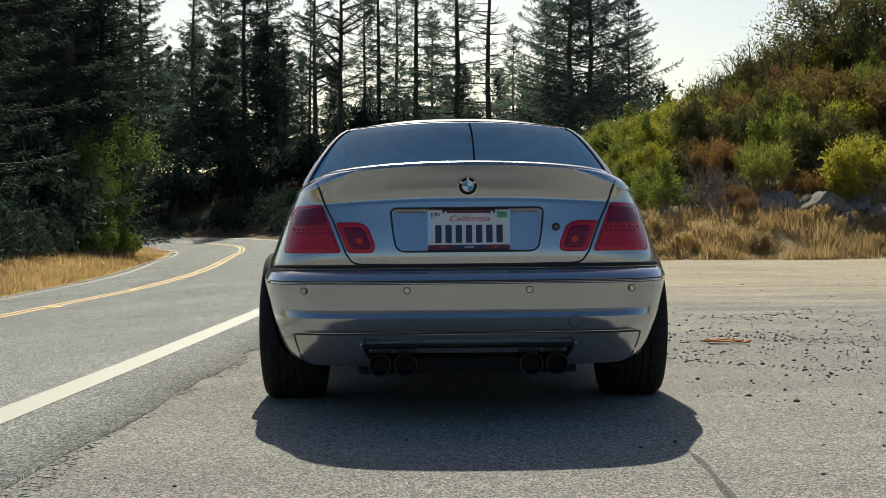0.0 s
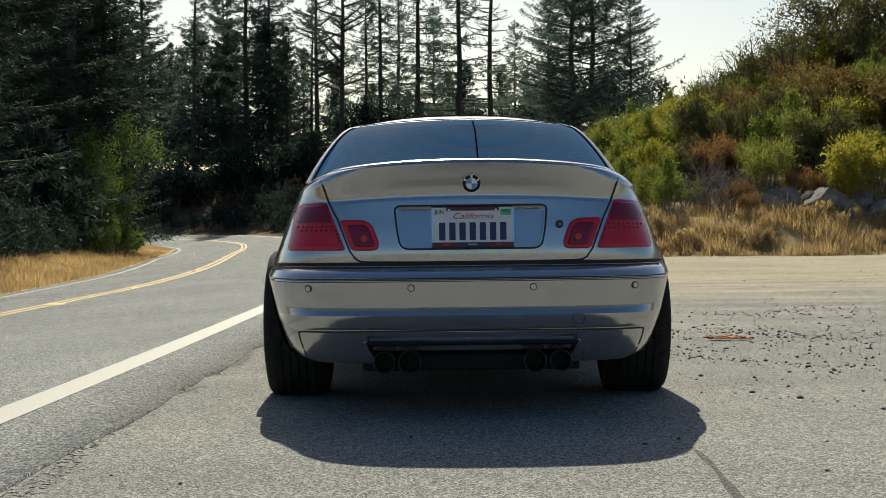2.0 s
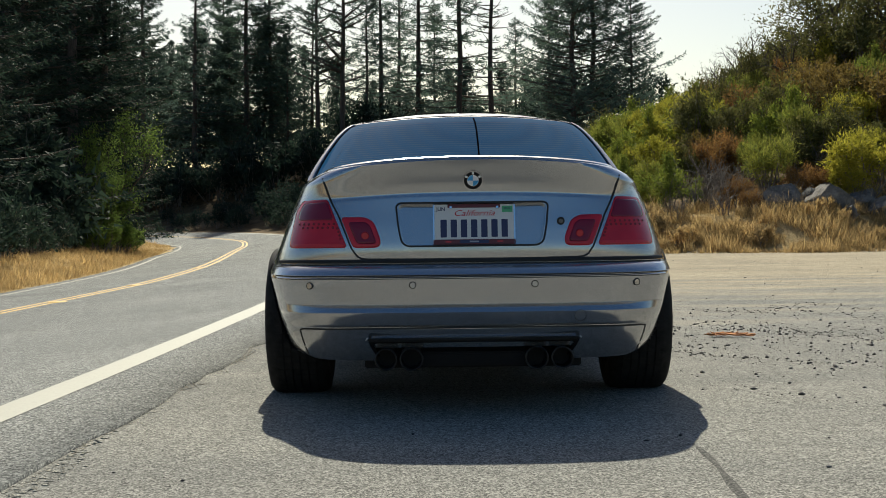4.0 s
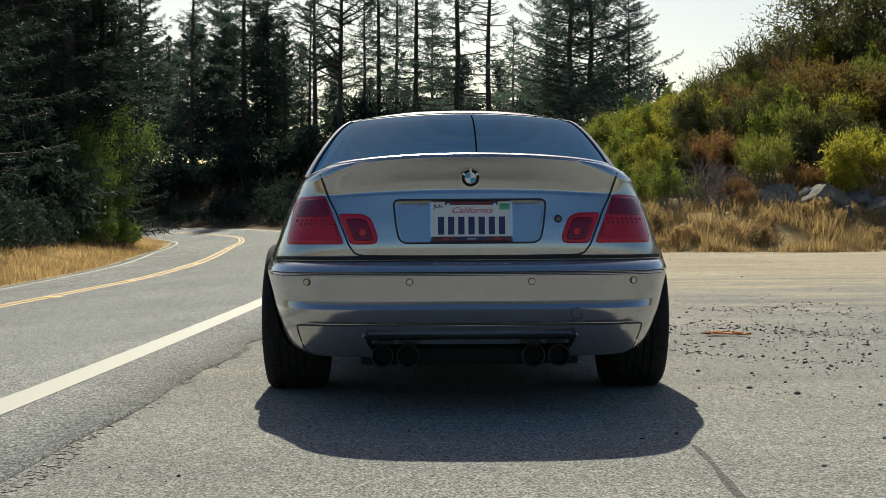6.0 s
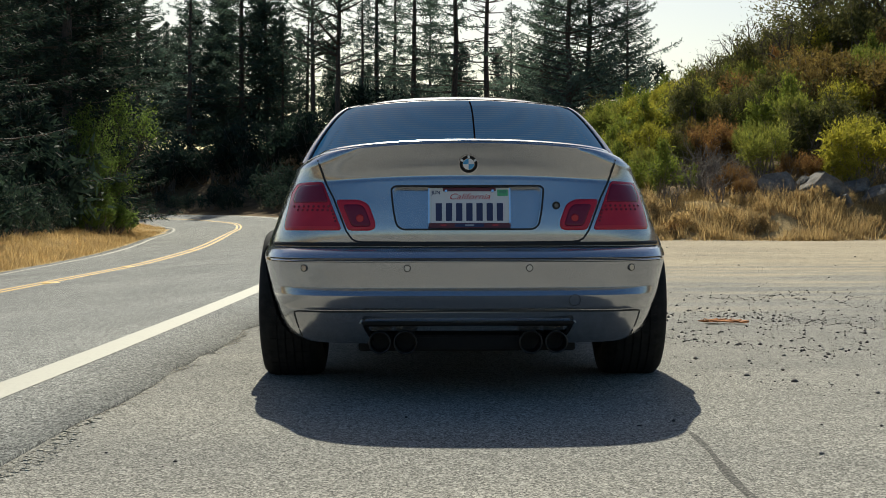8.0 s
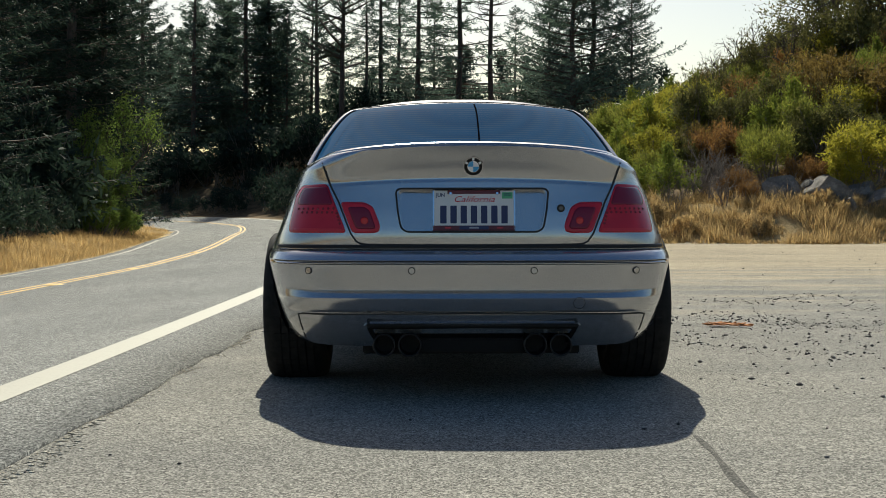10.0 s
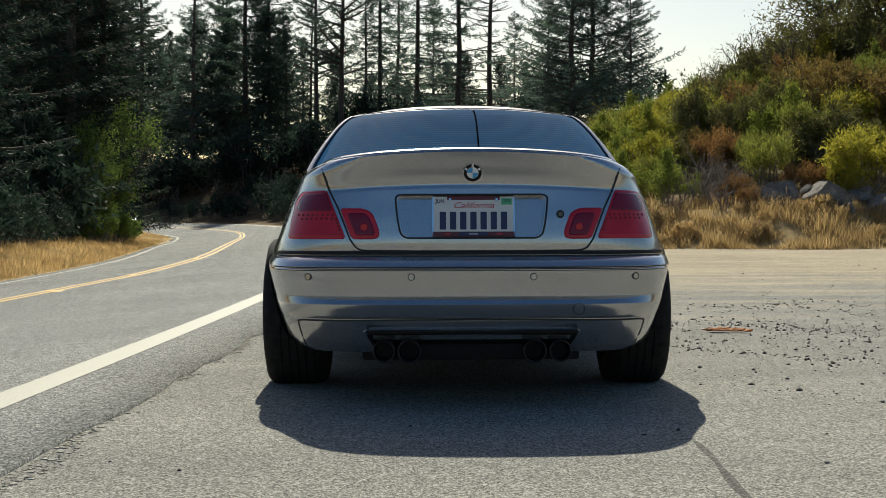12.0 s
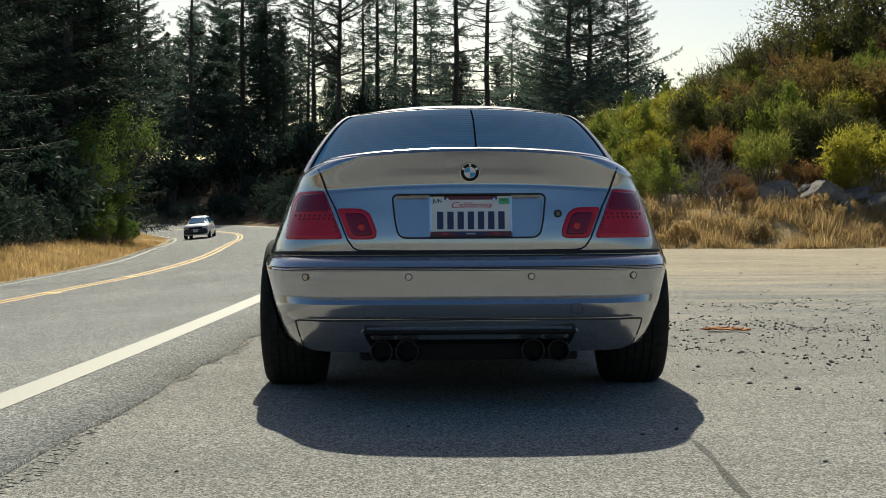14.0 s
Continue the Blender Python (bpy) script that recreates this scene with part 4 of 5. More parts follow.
def top_height(y):
    """How far the shoulder lies below the tail's shoulder, along the car."""
    return np.interp(y, [-1.0, 0.0, 1.9, 2.2, 3.0, 3.35, 3.55], [0, 0.0, 0.0, -0.02, -0.10, -0.17, -0.24])


def shell_point(n=97):
    rows = []
    for zr in SIDE_Z_FINE:
        x, y = contour(float(half_width(zr)), float(np.interp(zr, REAR_Z, REAR_Y)), float(np.interp(zr, NOSE_Z, NOSE_Y)), n)
        flare = sum(np.exp(-((y - wy) / 0.34) ** 2) for wy, _ in WHEELS) * 0.042 * float(smoothstep(0.25, 0.45, zr) * (1 - smoothstep(0.56, 0.74, zr)))
        x = x + flare * (x / max(x)) ** 6
        t = float(smoothstep(0.45, 0.935, zr))
        z = zr + crown(x, np.full_like(x, zr)) * (1 - smoothstep(0.2, 1.5, y)) + top_height(y) * t
        rows.append((x, y, z))
    return rows


SIDE_Z_FINE = sorted(set(SIDE_Z + REAR_Z + [0.35, 0.40, 0.68, 0.75, 0.81, 0.855, 0.883]))


def cut_arches(ob):
    """Wheel openings through both flanks."""
    cutters = []
    for wy, r in WHEELS:
        bm = bmesh.new()
        bmesh.ops.create_cone(bm, cap_ends=True, segments=48, radius1=r + 0.045, radius2=r + 0.045, depth=3.0, matrix=pose(0, wy, 0.325, 0, 90, 0))
        me = bpy.data.meshes.new("cut")
        bm.to_mesh(me)
        bm.free()
        c = new("cut", me)
        c.parent = ob.parent
        md = ob.modifiers.new("arch", "BOOLEAN")
        md.object, md.operation, md.solver = c, "DIFFERENCE", "EXACT"
        cutters.append(c)
    # the pan for the plate, leaning slightly to the sky
    rim = rounded(RECESS, 0.03)
    bm = bmesh.new()
    a = [bm.verts.new((x, -1.2, z)) for x, z in rim]
    b = [bm.verts.new((x * 0.97, -0.866 + (z - 0.655) * 0.2, 0.735 + (z - 0.735) * 0.96)) for x, z in rim]
    for i in range(len(a)):
        bm.faces.new((a[i - 1], a[i], b[i], b[i - 1]))
    bm.faces.new(a[::-1])
    bm.faces.new(b)
    bmesh.ops.recalc_face_normals(bm, faces=bm.faces)
    me = bpy.data.meshes.new("cut")
    bm.to_mesh(me)
    bm.free()
    c = new("cut", me)
    c.parent = ob.parent
    md = ob.modifiers.new("pan", "BOOLEAN")
    md.object, md.operation, md.solver = c, "DIFFERENCE", "EXACT"
    cutters.append(c)
    bpy.context.view_layer.update()
    dg = bpy.context.evaluated_depsgraph_get()
    me = bpy.data.meshes.new_from_object(ob.evaluated_get(dg))
    ob.modifiers.clear()
    ob.data = me
    for c in cutters:
        bpy.data.objects.remove(c)


def build_body(root):
    rows = shell_point()
    ring = []
    for x, y, z in rows:
        fx, fy = full_ring(x, y)
        _, fz = full_ring(x, z)
        ring.append(np.stack([fx, fy, fz], 1))
    ring = np.array(ring)
    m, k = ring.shape[:2]
    v = list(ring.reshape(-1, 3))
    f = [(i * k + j, i * k + (j + 1) % k, (i + 1) * k + (j + 1) % k, (i + 1) * k + j) for i in range(m - 1) for j in range(k)]
    f.append(tuple(range(k))[::-1])
    # deck, cowl and bonnet across the top
    x, y, z = rows[-1]
    n, cols, top = len(x), 13, (m - 1) * k
    idx = np.zeros((n, cols), int)
    for i in range(n):
        for c in range(cols):
            u = -1 + 2 * c / (cols - 1)
            if i in (0, n - 1):
                idx[i, c] = top + (0 if i == 0 else n - 1)
            elif c == cols - 1:
                idx[i, c] = top + i
            elif c == 0:
                idx[i, c] = top + (k - i)
            else:
                px = u * x[i]
                hump = crown(px, 0.935) * (1 - float(smoothstep(0.2, 1.5, y[i]))) + 0.05 * (1 - u * u) * float(smoothstep(0.2, 1.5, y[i])) * min(1, x[i] / 0.5)
                v.append((px, y[i], 0.935 + hump + float(top_height(y[i]))))
                idx[i, c] = len(v) - 1
    for i in range(n - 1):
        for c in range(cols - 1):
            q = [idx[i, c], idx[i, c + 1], idx[i + 1, c + 1], idx[i + 1, c]]
            q = [a for j, a in enumerate(q) if a not in q[:j]]
            if len(q) > 2:
                f.append(tuple(q))
    body = mesh_ob("body", v, f, PAINT, root, True)
    bm = bmesh.new()
    bm.from_mesh(body.data)
    bmesh.ops.remove_doubles(bm, verts=bm.verts, dist=1e-5)
    bmesh.ops.recalc_face_normals(bm, faces=bm.faces)
    bm.to_mesh(body.data)
    bm.free()
    cut_arches(body)
    body.data.shade_smooth()
    body.data.set_sharp_from_angle(angle=radians(38))
    return body


def strip_on(surface, pts, width, name, mat, root, off=0.0025, closed=False, label="", step=0.02):
    """A narrow band that follows a line of the rear view on the tail's surface."""
    p = np.array(pts, float)
    if closed:
        p = np.vstack([p, p[:1]])
    seg = np.linalg.norm(np.diff(p, axis=0), axis=1)
    s = np.concatenate([[0], np.cumsum(seg)])
    t = np.unique(np.concatenate([s, np.linspace(0, s[-1], max(2, int(s[-1] / step)))]))
    c = np.stack([np.interp(t, s, p[:, 0]), np.interp(t, s, p[:, 1])], 1)
    d = np.gradient(c, axis=0)
    d /= np.linalg.norm(d, axis=1)[:, None] + 1e-9
    n = np.stack([-d[:, 1], d[:, 0]], 1)
    v = []
    for q, lift in ((-0.5, -0.004), (-0.5, off), (0.5, off), (0.5, -0.004)):
        a = c + n * width * q
        y = surface(a[:, 0], a[:, 1]) - lift
        v.append(np.stack([a[:, 0], y, a[:, 1]], 1))
    v = np.stack(v, 1)
    return mesh_ob(name, v.reshape(-1, 3), grid_faces(len(c), 4), mat, root, label=label)


def rounded(pts, r, n=4):
    """Round the corners of a polygon."""
    p = [Vector(a) for a in pts]
    out = []
    for k in range(len(p)):
        a, b, c = p[k - 1], p[k], p[(k + 1) % len(p)]
        u, w = (a - b), (c - b)
        rr = min(r, u.length * 0.45, w.length * 0.45)
        s, e = b + u.normalized() * rr, b + w.normalized() * rr
        for t in np.linspace(0, 1, n):
            out.append(tuple(s * (1 - t) ** 2 + b * 2 * t * (1 - t) + e * t * t))
    return out


def pad_on(surface, outline, off, name, mat, root, label="", depth=0.012, inset=0.006, dome=0.0, rows=10):
    """A closed shape of the rear view laid on the tail's surface, standing proud with a rounded rim."""
    p = np.array(outline, float)
    seg = np.linalg.norm(np.roll(p, -1, 0) - p, axis=1)
    s = np.concatenate([[0], np.cumsum(seg)])
    t = np.linspace(0, s[-1], max(40, int(s[-1] / 0.012)), endpoint=False)
    q = np.vstack([p, p[:1]])
    c = np.stack([np.interp(t, s, q[:, 0]), np.interp(t, s, q[:, 1])], 1)
    mid = c.mean(0)
    size = np.abs(c - mid).max()
    loops = [(1.0, -depth), (1.0, off - 0.35 * inset)]
    for k in range(rows):
        g = 1 - inset / size - (1 - inset / size) * (k / rows)
        loops.append((g, off))
    v = []
    for g, lift in loops:
        a = mid + (c - mid) * g
        y = surface(a[:, 0], a[:, 1]) - lift - dome * (1 - g * g)
        v.append(np.stack([a[:, 0], y, a[:, 1]], 1))
    n = len(c)
    vv = np.concatenate(v)
    f = [(i * n + j, i * n + (j + 1) % n, (i + 1) * n + (j + 1) % n, (i + 1) * n + j) for i in range(len(loops) - 1) for j in range(n)]
    vv = np.vstack([vv, [[mid[0], float(surface(mid[0], mid[1])) - off - dome, mid[1]]]])
    last = (len(loops) - 1) * n
    f += [(last + j, last + (j + 1) % n, len(vv) - 1) for j in range(n)]
    ob = mesh_ob(name, vv, f, mat, root, True, label)
    return ob


def build_bumper(root):
    n, rows = 121, []
    for z, w, y0 in zip(BUMP_Z, BUMP_W, BUMP_Y):
        x = np.sin(np.linspace(-np.pi / 2, np.pi / 2, n))
        x = np.sign(x) * (1 - (1 - np.abs(x)) ** 1.0) * w * 0.99999
        y = bumper_y(x, np.full(n, z))
        arch = -math.sqrt(max(0.0, 0.385 ** 2 - (z - 0.325) ** 2))
        side = np.linspace(min(arch, -0.25), y[0], 14)[:-1]
        xl = np.concatenate([np.full(13, -w), x, np.full(13, w)])
        yl = np.concatenate([side, y, side[::-1]])
        rows.append(np.stack([xl, yl, np.full(len(xl), z)], 1))
    v = np.array(rows)
    # turned-in lower and upper lips
    low = v[0].copy()
    low[:, 1] += 0.12
    low[:, 0] *= 0.93
    hi = v[-1].copy()
    hi[:, 1] += 0.03
    hi[:, 0] *= 0.97
    v = np.concatenate([low[None], v, hi[None]])
    f = grid_faces(v.shape[0], v.shape[1])
    c = v.reshape(-1, 3)[f].mean(1)
    tail = (c[:, 1] < -0.6) & (c[:, 2] < 0.29) & (np.abs(c[:, 0]) < 0.375 + (c[:, 2] - 0.25) * 0.4)
    b = mesh_ob("bumper", v.reshape(-1, 3), f[~tail], PAINT, root, True)
    b.data.shade_smooth()
    b.data.set_sharp_from_angle(angle=radians(24))
    return b


def glasshouse(root):
    """Pillars, roof and windows above the waist."""
    zs, ws, yr, yf = CABIN_Z, CABIN_W, CABIN_R, CABIN_F
    n = 73
    ring, halves = [], []
    for z, w, a, b in zip(zs, ws, yr, yf):
        x, y = contour(w, a, b, n, 5.0, 0.10)
        t = float(smoothstep(0.93, 1.23, z))
        zz = z + 0.034 * t * (1 - (x / w) ** 2)
        halves.append((x, y, zz))
        fx, fy = full_ring(x, y)
        _, fz = full_ring(x, zz)
        ring.append(np.stack([fx, fy, fz], 1))
    ring = np.array(ring)
    m, k = ring.shape[:2]
    v = [tuple(p) for p in ring.reshape(-1, 3)]
    groups = {"pillar": [], "rear_window": [], "windscreen": [], "side_window": [], "side_window_left": []}
    for i in range(m - 1):
        for j in range(k):
            q = (i * k + j, i * k + (j + 1) % k, (i + 1) * k + (j + 1) % k, (i + 1) * k + j)
            c = np.mean([v[a] for a in q], axis=0)
            jj = min(j, k - 1 - j)
            w = ws[i]
            side = abs(c[0]) > 0.93 * w and abs(c[0]) > 0.48
            if i >= m - 3:
                g = "pillar"
            elif jj < n * 0.5 and abs(c[0]) < 0.93 * w and c[1] < 0.9:
                g = "rear_window"
            elif abs(c[0]) < 0.9 * w and c[1] > 1.1:
                g = "windscreen"
            elif 2 <= i < m - 3 and 0.28 + 1.0 * (c[2] - 0.95) < c[1] < 1.78 - 1.7 * (c[2] - 0.95) and not 0.86 < c[1] < 0.9:
                g = "side_window" if c[0] > 0 else "side_window_left"
            else:
                g = "pillar"
            groups[g].append(q)
    # roof panel
    x, y, z = halves[-1]
    cols, top = 15, (m - 1) * k
    idx = np.zeros((n, cols), int)
    for i in range(n):
        for c in range(cols):
            u = -1 + 2 * c / (cols - 1)
            if i in (0, n - 1):
                idx[i, c] = top + (0 if i == 0 else n - 1)
            elif c == cols - 1:
                idx[i, c] = top + i
            elif c == 0:
                idx[i, c] = top + (k - i)
            else:
                s = (y[i] - y[0]) / (y[-1] - y[0])
                v.append((u * x[i], y[i], 1.246 + 0.034 * (1 - u * u) + 0.022 * (1 - u ** 4) * math.sin(math.pi * min(1, max(0, s))) ** 0.8))
                idx[i, c] = len(v) - 1
    roof = []
    for i in range(n - 1):
        for c in range(cols - 1):
            q = [int(idx[i, c]), int(idx[i, c + 1]), int(idx[i + 1, c + 1]), int(idx[i + 1, c])]
            q = [a for j, a in enumerate(q) if a not in q[:j]]
            if len(q) > 2:
                roof.append(tuple(q))

    def some(name, faces, mat, label=""):
        used = sorted({a for q in faces for a in q})
        ren = {a: b for b, a in enumerate(used)}
        return mesh_ob(name, [v[a] for a in used], [tuple(ren[a] for a in q) for q in faces], mat, root, True, label)

    shell = some("cabin_frame", groups["pillar"] + roof, PAINT, "silver roof and pillars")
    glass = some("rear_window", groups["rear_window"], GLASS, "dark tinted rear window with fine heating lines, blue sky sheen painted in")
    some("windscreen", groups["windscreen"], GLASS)
    some("side_window", groups["side_window"], GLASS)
    some("side_window", groups["side_window_left"], GLASS)
    return glass


def wheel(root, x, y, r, width, sgn):
    ax = thing("wheel", "", "")
    ax.parent = root
    ax.matrix_basis = pose(x, y, r)
    prof = [(r - 0.115, -0.5), (r - 0.06, -0.53), (r - 0.022, -0.5), (r - 0.006, -0.44), (r, -0.34), (r, 0.34), (r - 0.006, 0.44), (r - 0.022, 0.5), (r - 0.06, 0.53), (r - 0.115, 0.5)]
    seg = 72
    v, f = [], []
    for k in range(seg):
        a = 2 * math.pi * k / seg
        v += [(w * width, pr * math.cos(a), pr * math.sin(a)) for pr, w in prof]
    n = len(prof)
    f = [(k * n + i, ((k + 1) % seg) * n + i, ((k + 1) % seg) * n + (i + 1) % n, k * n + (i + 1) % n) for k in range(seg) for i in range(n)]
    mesh_ob("tyre", v, f, RUBBER, ax, True)
    # tread blocks between the grooves
    tv, tf = [], []
    for band in (-0.27, -0.135, 0.0, 0.135, 0.27):
        for k in range(60):
            a0, a1 = 2 * math.pi * (k + 0.02) / 60, 2 * math.pi * (k + 0.98) / 60
            b = len(tv)
            for rr in (r - 0.002, r + 0.006):
                for a in (a0, a1):
                    sk = band * width
                    for w in (-0.055, 0.055):
                        tv.append((sk + w * width, rr * math.cos(a), rr * math.sin(a)))
            tf += [(b + 4, b + 5, b + 7, b + 6), (b, b + 4, b + 6, b + 2), (b + 1, b + 3, b + 7, b + 5), (b, b + 1, b + 5, b + 4), (b + 2, b + 6, b + 7, b + 3)]
    mesh_ob("tread", tv, tf, RUBBER, ax)
    bm = bmesh.new()
    bmesh.ops.create_cone(bm, cap_ends=False, segments=48, radius1=r - 0.1, radius2=r - 0.1, depth=width * 0.95, matrix=pose(0, 0, 0, 0, 90, 0))
    for k in range(10):
        bmesh.ops.create_cube(bm, size=1, matrix=pose(0, 0, 0, 36 * k) @ pose(sgn * width * 0.36, 0, (r - 0.1) / 2) @ Matrix.Diagonal((0.03, 0.035, r - 0.1, 1)))
    bmesh.ops.create_cone(bm, cap_ends=True, segments=24, radius1=0.06, radius2=0.05, depth=0.05, matrix=pose(sgn * width * 0.37, 0, 0, 0, 90, 0))
    bmesh.ops.create_cone(bm, cap_ends=True, segments=32, radius1=0.16, radius2=0.16, depth=0.02, matrix=pose(-sgn * width * 0.1, 0, 0, 0, 90, 0))
    part("rim", bm, ALLOY, ax, "dark alloy rim")
    return ax


def text_part(name, words, size, m, mat, parent, depth=0.0012, sx=1.0, shear=0.0, label="", fat=0.0):
    cu = bpy.data.curves.new(name, "FONT")
    cu.body, cu.size, cu.extrude, cu.align_x, cu.align_y, cu.shear = words, size, depth, "CENTER", "CENTER", shear
    cu.offset = fat
    tmp = new(name, cu)
    bpy.context.view_layer.update()
    me = bpy.data.meshes.new_from_object(tmp.evaluated_get(bpy.context.evaluated_depsgraph_get()))
    bpy.data.objects.remove(tmp)
    me.materials.clear()
    me.materials.append(mat)
    ob = new(name, me)
    ob.parent = parent
    ob.matrix_basis = m @ Matrix.Diagonal((sx, 1, 1, 1))
    if label:
        ob["label"] = label
    return ob


def box_bm(sx, sy, sz, m, bevel=0.002):
    bm = bmesh.new()
    bmesh.ops.create_cube(bm, size=1, matrix=Matrix.Diagonal((sx, sy, sz, 1)))
    if bevel:
        bmesh.ops.bevel(bm, geom=list(bm.edges), offset=bevel, segments=2, affect="EDGES")
    bmesh.ops.transform(bm, matrix=m, verts=bm.verts)
    return bm


def mirror(pts):
    return [(-x, z) for x, z in pts]


def cyl_bm(r0, r1, depth, m, seg=32, caps=True):
    bm = bmesh.new()
    bmesh.ops.create_cone(bm, cap_ends=caps, segments=seg, radius1=r0, radius2=r1, depth=depth, matrix=m)
    return bm


def coupe():
    car = thing("coupe", "silver-grey two-door coupe parked on the gravel pull-off", "car", m=pose(0.089, 5.87, 0.004, 0, -0.55, 0.6))
    build_body(car)
    build_bumper(car)
    glasshouse(car)
    for sgn in (-1, 1):
        wheel(car, sgn * 0.734, 0.0, 0.322, 0.25, sgn)
        wheel(car, sgn * 0.73, 2.73, 0.318, 0.23, sgn)
    part("underbody", box_bm(1.0, 3.4, 0.1, pose(0, 1.4, 0.25), 0.03), BLACK, car)
    details(car)
    return car


def glass_y(x, z):
    """Depth of the rear window at a place of the rear view."""
    zz = z
    for _ in range(8):
        w = np.interp(zz, CABIN_Z, CABIN_W)
        zz = z - 0.034 * smoothstep(0.93, 1.23, zz) * (1 - (x / w) ** 2)
    w, a, b = np.interp(zz, CABIN_Z, CABIN_W), np.interp(zz, CABIN_Z, CABIN_R), np.interp(zz, CABIN_Z, CABIN_F)
    u = np.clip(np.abs(x) / w, 0, 0.9995)
    yy = (1 - u ** 5) ** 0.2
    return (a + b) / 2 - (b - a) / 2 * yy + 0.10 * u ** 2 * yy ** 8


def tail_lamp(car, sgn):
    def m(pts):
        return [(sgn * x, z) for x, z in pts]

    outer = pad_on(rear_y, rounded(m([(0.551, 0.836), (0.66, 0.833), (0.686, 0.794), (0.707, 0.68), (0.709, 0.65), (0.474, 0.65)]), 0.012), 0.003, "tail_lamp", LENS_R, car, "red tail lamp lens with rows of diodes", 0.02)
    pad_on(rear_y, rounded(m([(0.552, 0.826), (0.652, 0.823), (0.668, 0.795), (0.673, 0.756), (0.527, 0.756)]), 0.01), 0.0055, "upper_lens", LENS_D, outer, "darker red upper lens", 0.004)
    pad_on(rear_y, rounded(m([(0.49, 0.667), (0.685, 0.667), (0.687, 0.655), (0.484, 0.655)]), 0.004), 0.005, "reflector_strip", LENS_P, outer, "pale red reflector strip", 0.004, 0.002)
    spots = [(0.525 + 0.02 * k, 0.741) for k in range(8)] + [(0.529 + 0.02 * k, 0.727) for k in range(7)] + [(0.512 - 0.004 * k, 0.724 - 0.013 * k) for k in range(4)]
    for x, z in spots:
        y = float(rear_y(sgn * x, z))
        part("diode", cyl_bm(0.0055, 0.004, 0.006, pose(sgn * x, y - 0.004, z, 90), 10), LENS_D, outer)
    inner = pad_on(rear_y, rounded(m([(0.500, 0.767), (0.407, 0.766), (0.373, 0.748), (0.347, 0.68), (0.349, 0.656), (0.367, 0.649), (0.452, 0.649)]), 0.014), 0.003, "boot_lamp", LENS_R, car, "red inner lamp on the boot lid", 0.02)
    pad_on(rear_y, rounded(m([(0.472, 0.748), (0.404, 0.748), (0.386, 0.733), (0.364, 0.672), (0.37, 0.664), (0.437, 0.664)]), 0.012), 0.0055, "reflector", LENS_D, inner, "dark red reflector bowl", 0.004)
    y = float(rear_y(sgn * 0.405, 0.695))
    part("bulb", cyl_bm(0.017, 0.012, 0.01, pose(sgn * 0.405, y - 0.006, 0.695, 90), 20), LENS_P, inner)


def number_plate(car):
    m = pose(0.007, -0.866, 0.734, -9)
    plate = part("number_plate", box_bm(0.305, 0.003, 0.152, m, 0.001), PLATE_W, car, "white number plate with red state name")
    frame_ = part("plate_frame", box_bm(0.312, 0.004, 0.02, m @ pose(0, -0.002, -0.068), 0.001), DARKRED, plate, "dark plate frame")
    part("plate_frame", box_bm(0.2, 0.004, 0.014, m @ pose(0.0, -0.002, 0.070), 0.001), DARKRED, plate, "dark plate frame")
    for sx in (-1, 1):
        part("frame_side", box_bm(0.006, 0.004, 0.152, m @ pose(sx * 0.153, -0.002, 0), 0.001), CHROME, plate)
        part("screw", cyl_bm(0.006, 0.005, 0.006, m @ pose(sx * 0.088, -0.006, 0.064, 90), 14), CHROME, plate)
    # the number stays a row of plain bars
    for k in range(7):
        part("bar", box_bm(0.024, 0.002, 0.068, m @ pose((k - 3) * 0.0385, -0.002, -0.016), 0.001), PLATE_B, plate)
    for k, (w, mat) in enumerate(((0.05, DARKRED), (0.11, PLATE_B), (0.05, DARKRED))):
        part("bar", box_bm(w, 0.002, 0.013, m @ pose((k - 1) * 0.098, -0.0045, -0.067), 0.0005), mat, plate)
    part("bar", box_bm(0.035, 0.001, 0.006, m @ pose(0, -0.0052, -0.067), 0), Mat("pale_print", (0.35, 0.36, 0.4), 0.5).m, plate)
    part("bar", box_bm(0.022, 0.001, 0.006, m @ pose(-0.098, -0.0052, -0.067), 0), PLATE_R, plate)
    part("bar", box_bm(0.022, 0.001, 0.006, m @ pose(0.098, -0.0052, -0.067), 0), PLATE_R, plate)
    turn = pose(0, 0, 0, 90)
    text_part("state_name", "California", 0.032, m @ pose(0.0, -0.002, 0.042) @ turn, PLATE_R, plate, 0.0006, 1.25, 0.35, "red script state name")
    text_part("month", "JUN", 0.019, m @ pose(-0.126, -0.002, 0.058) @ turn, PLATE_B, plate, 0.0006, 1.0, 0, "", 0.0004)
    part("sticker", box_bm(0.04, 0.001, 0.024, m @ pose(0.126, -0.002, 0.057), 0), PLATE_G, plate, "green year sticker")
    text_part("year", "2022", 0.013, m @ pose(0.126, -0.003, 0.060) @ turn, PLATE_B, plate, 0.0004)


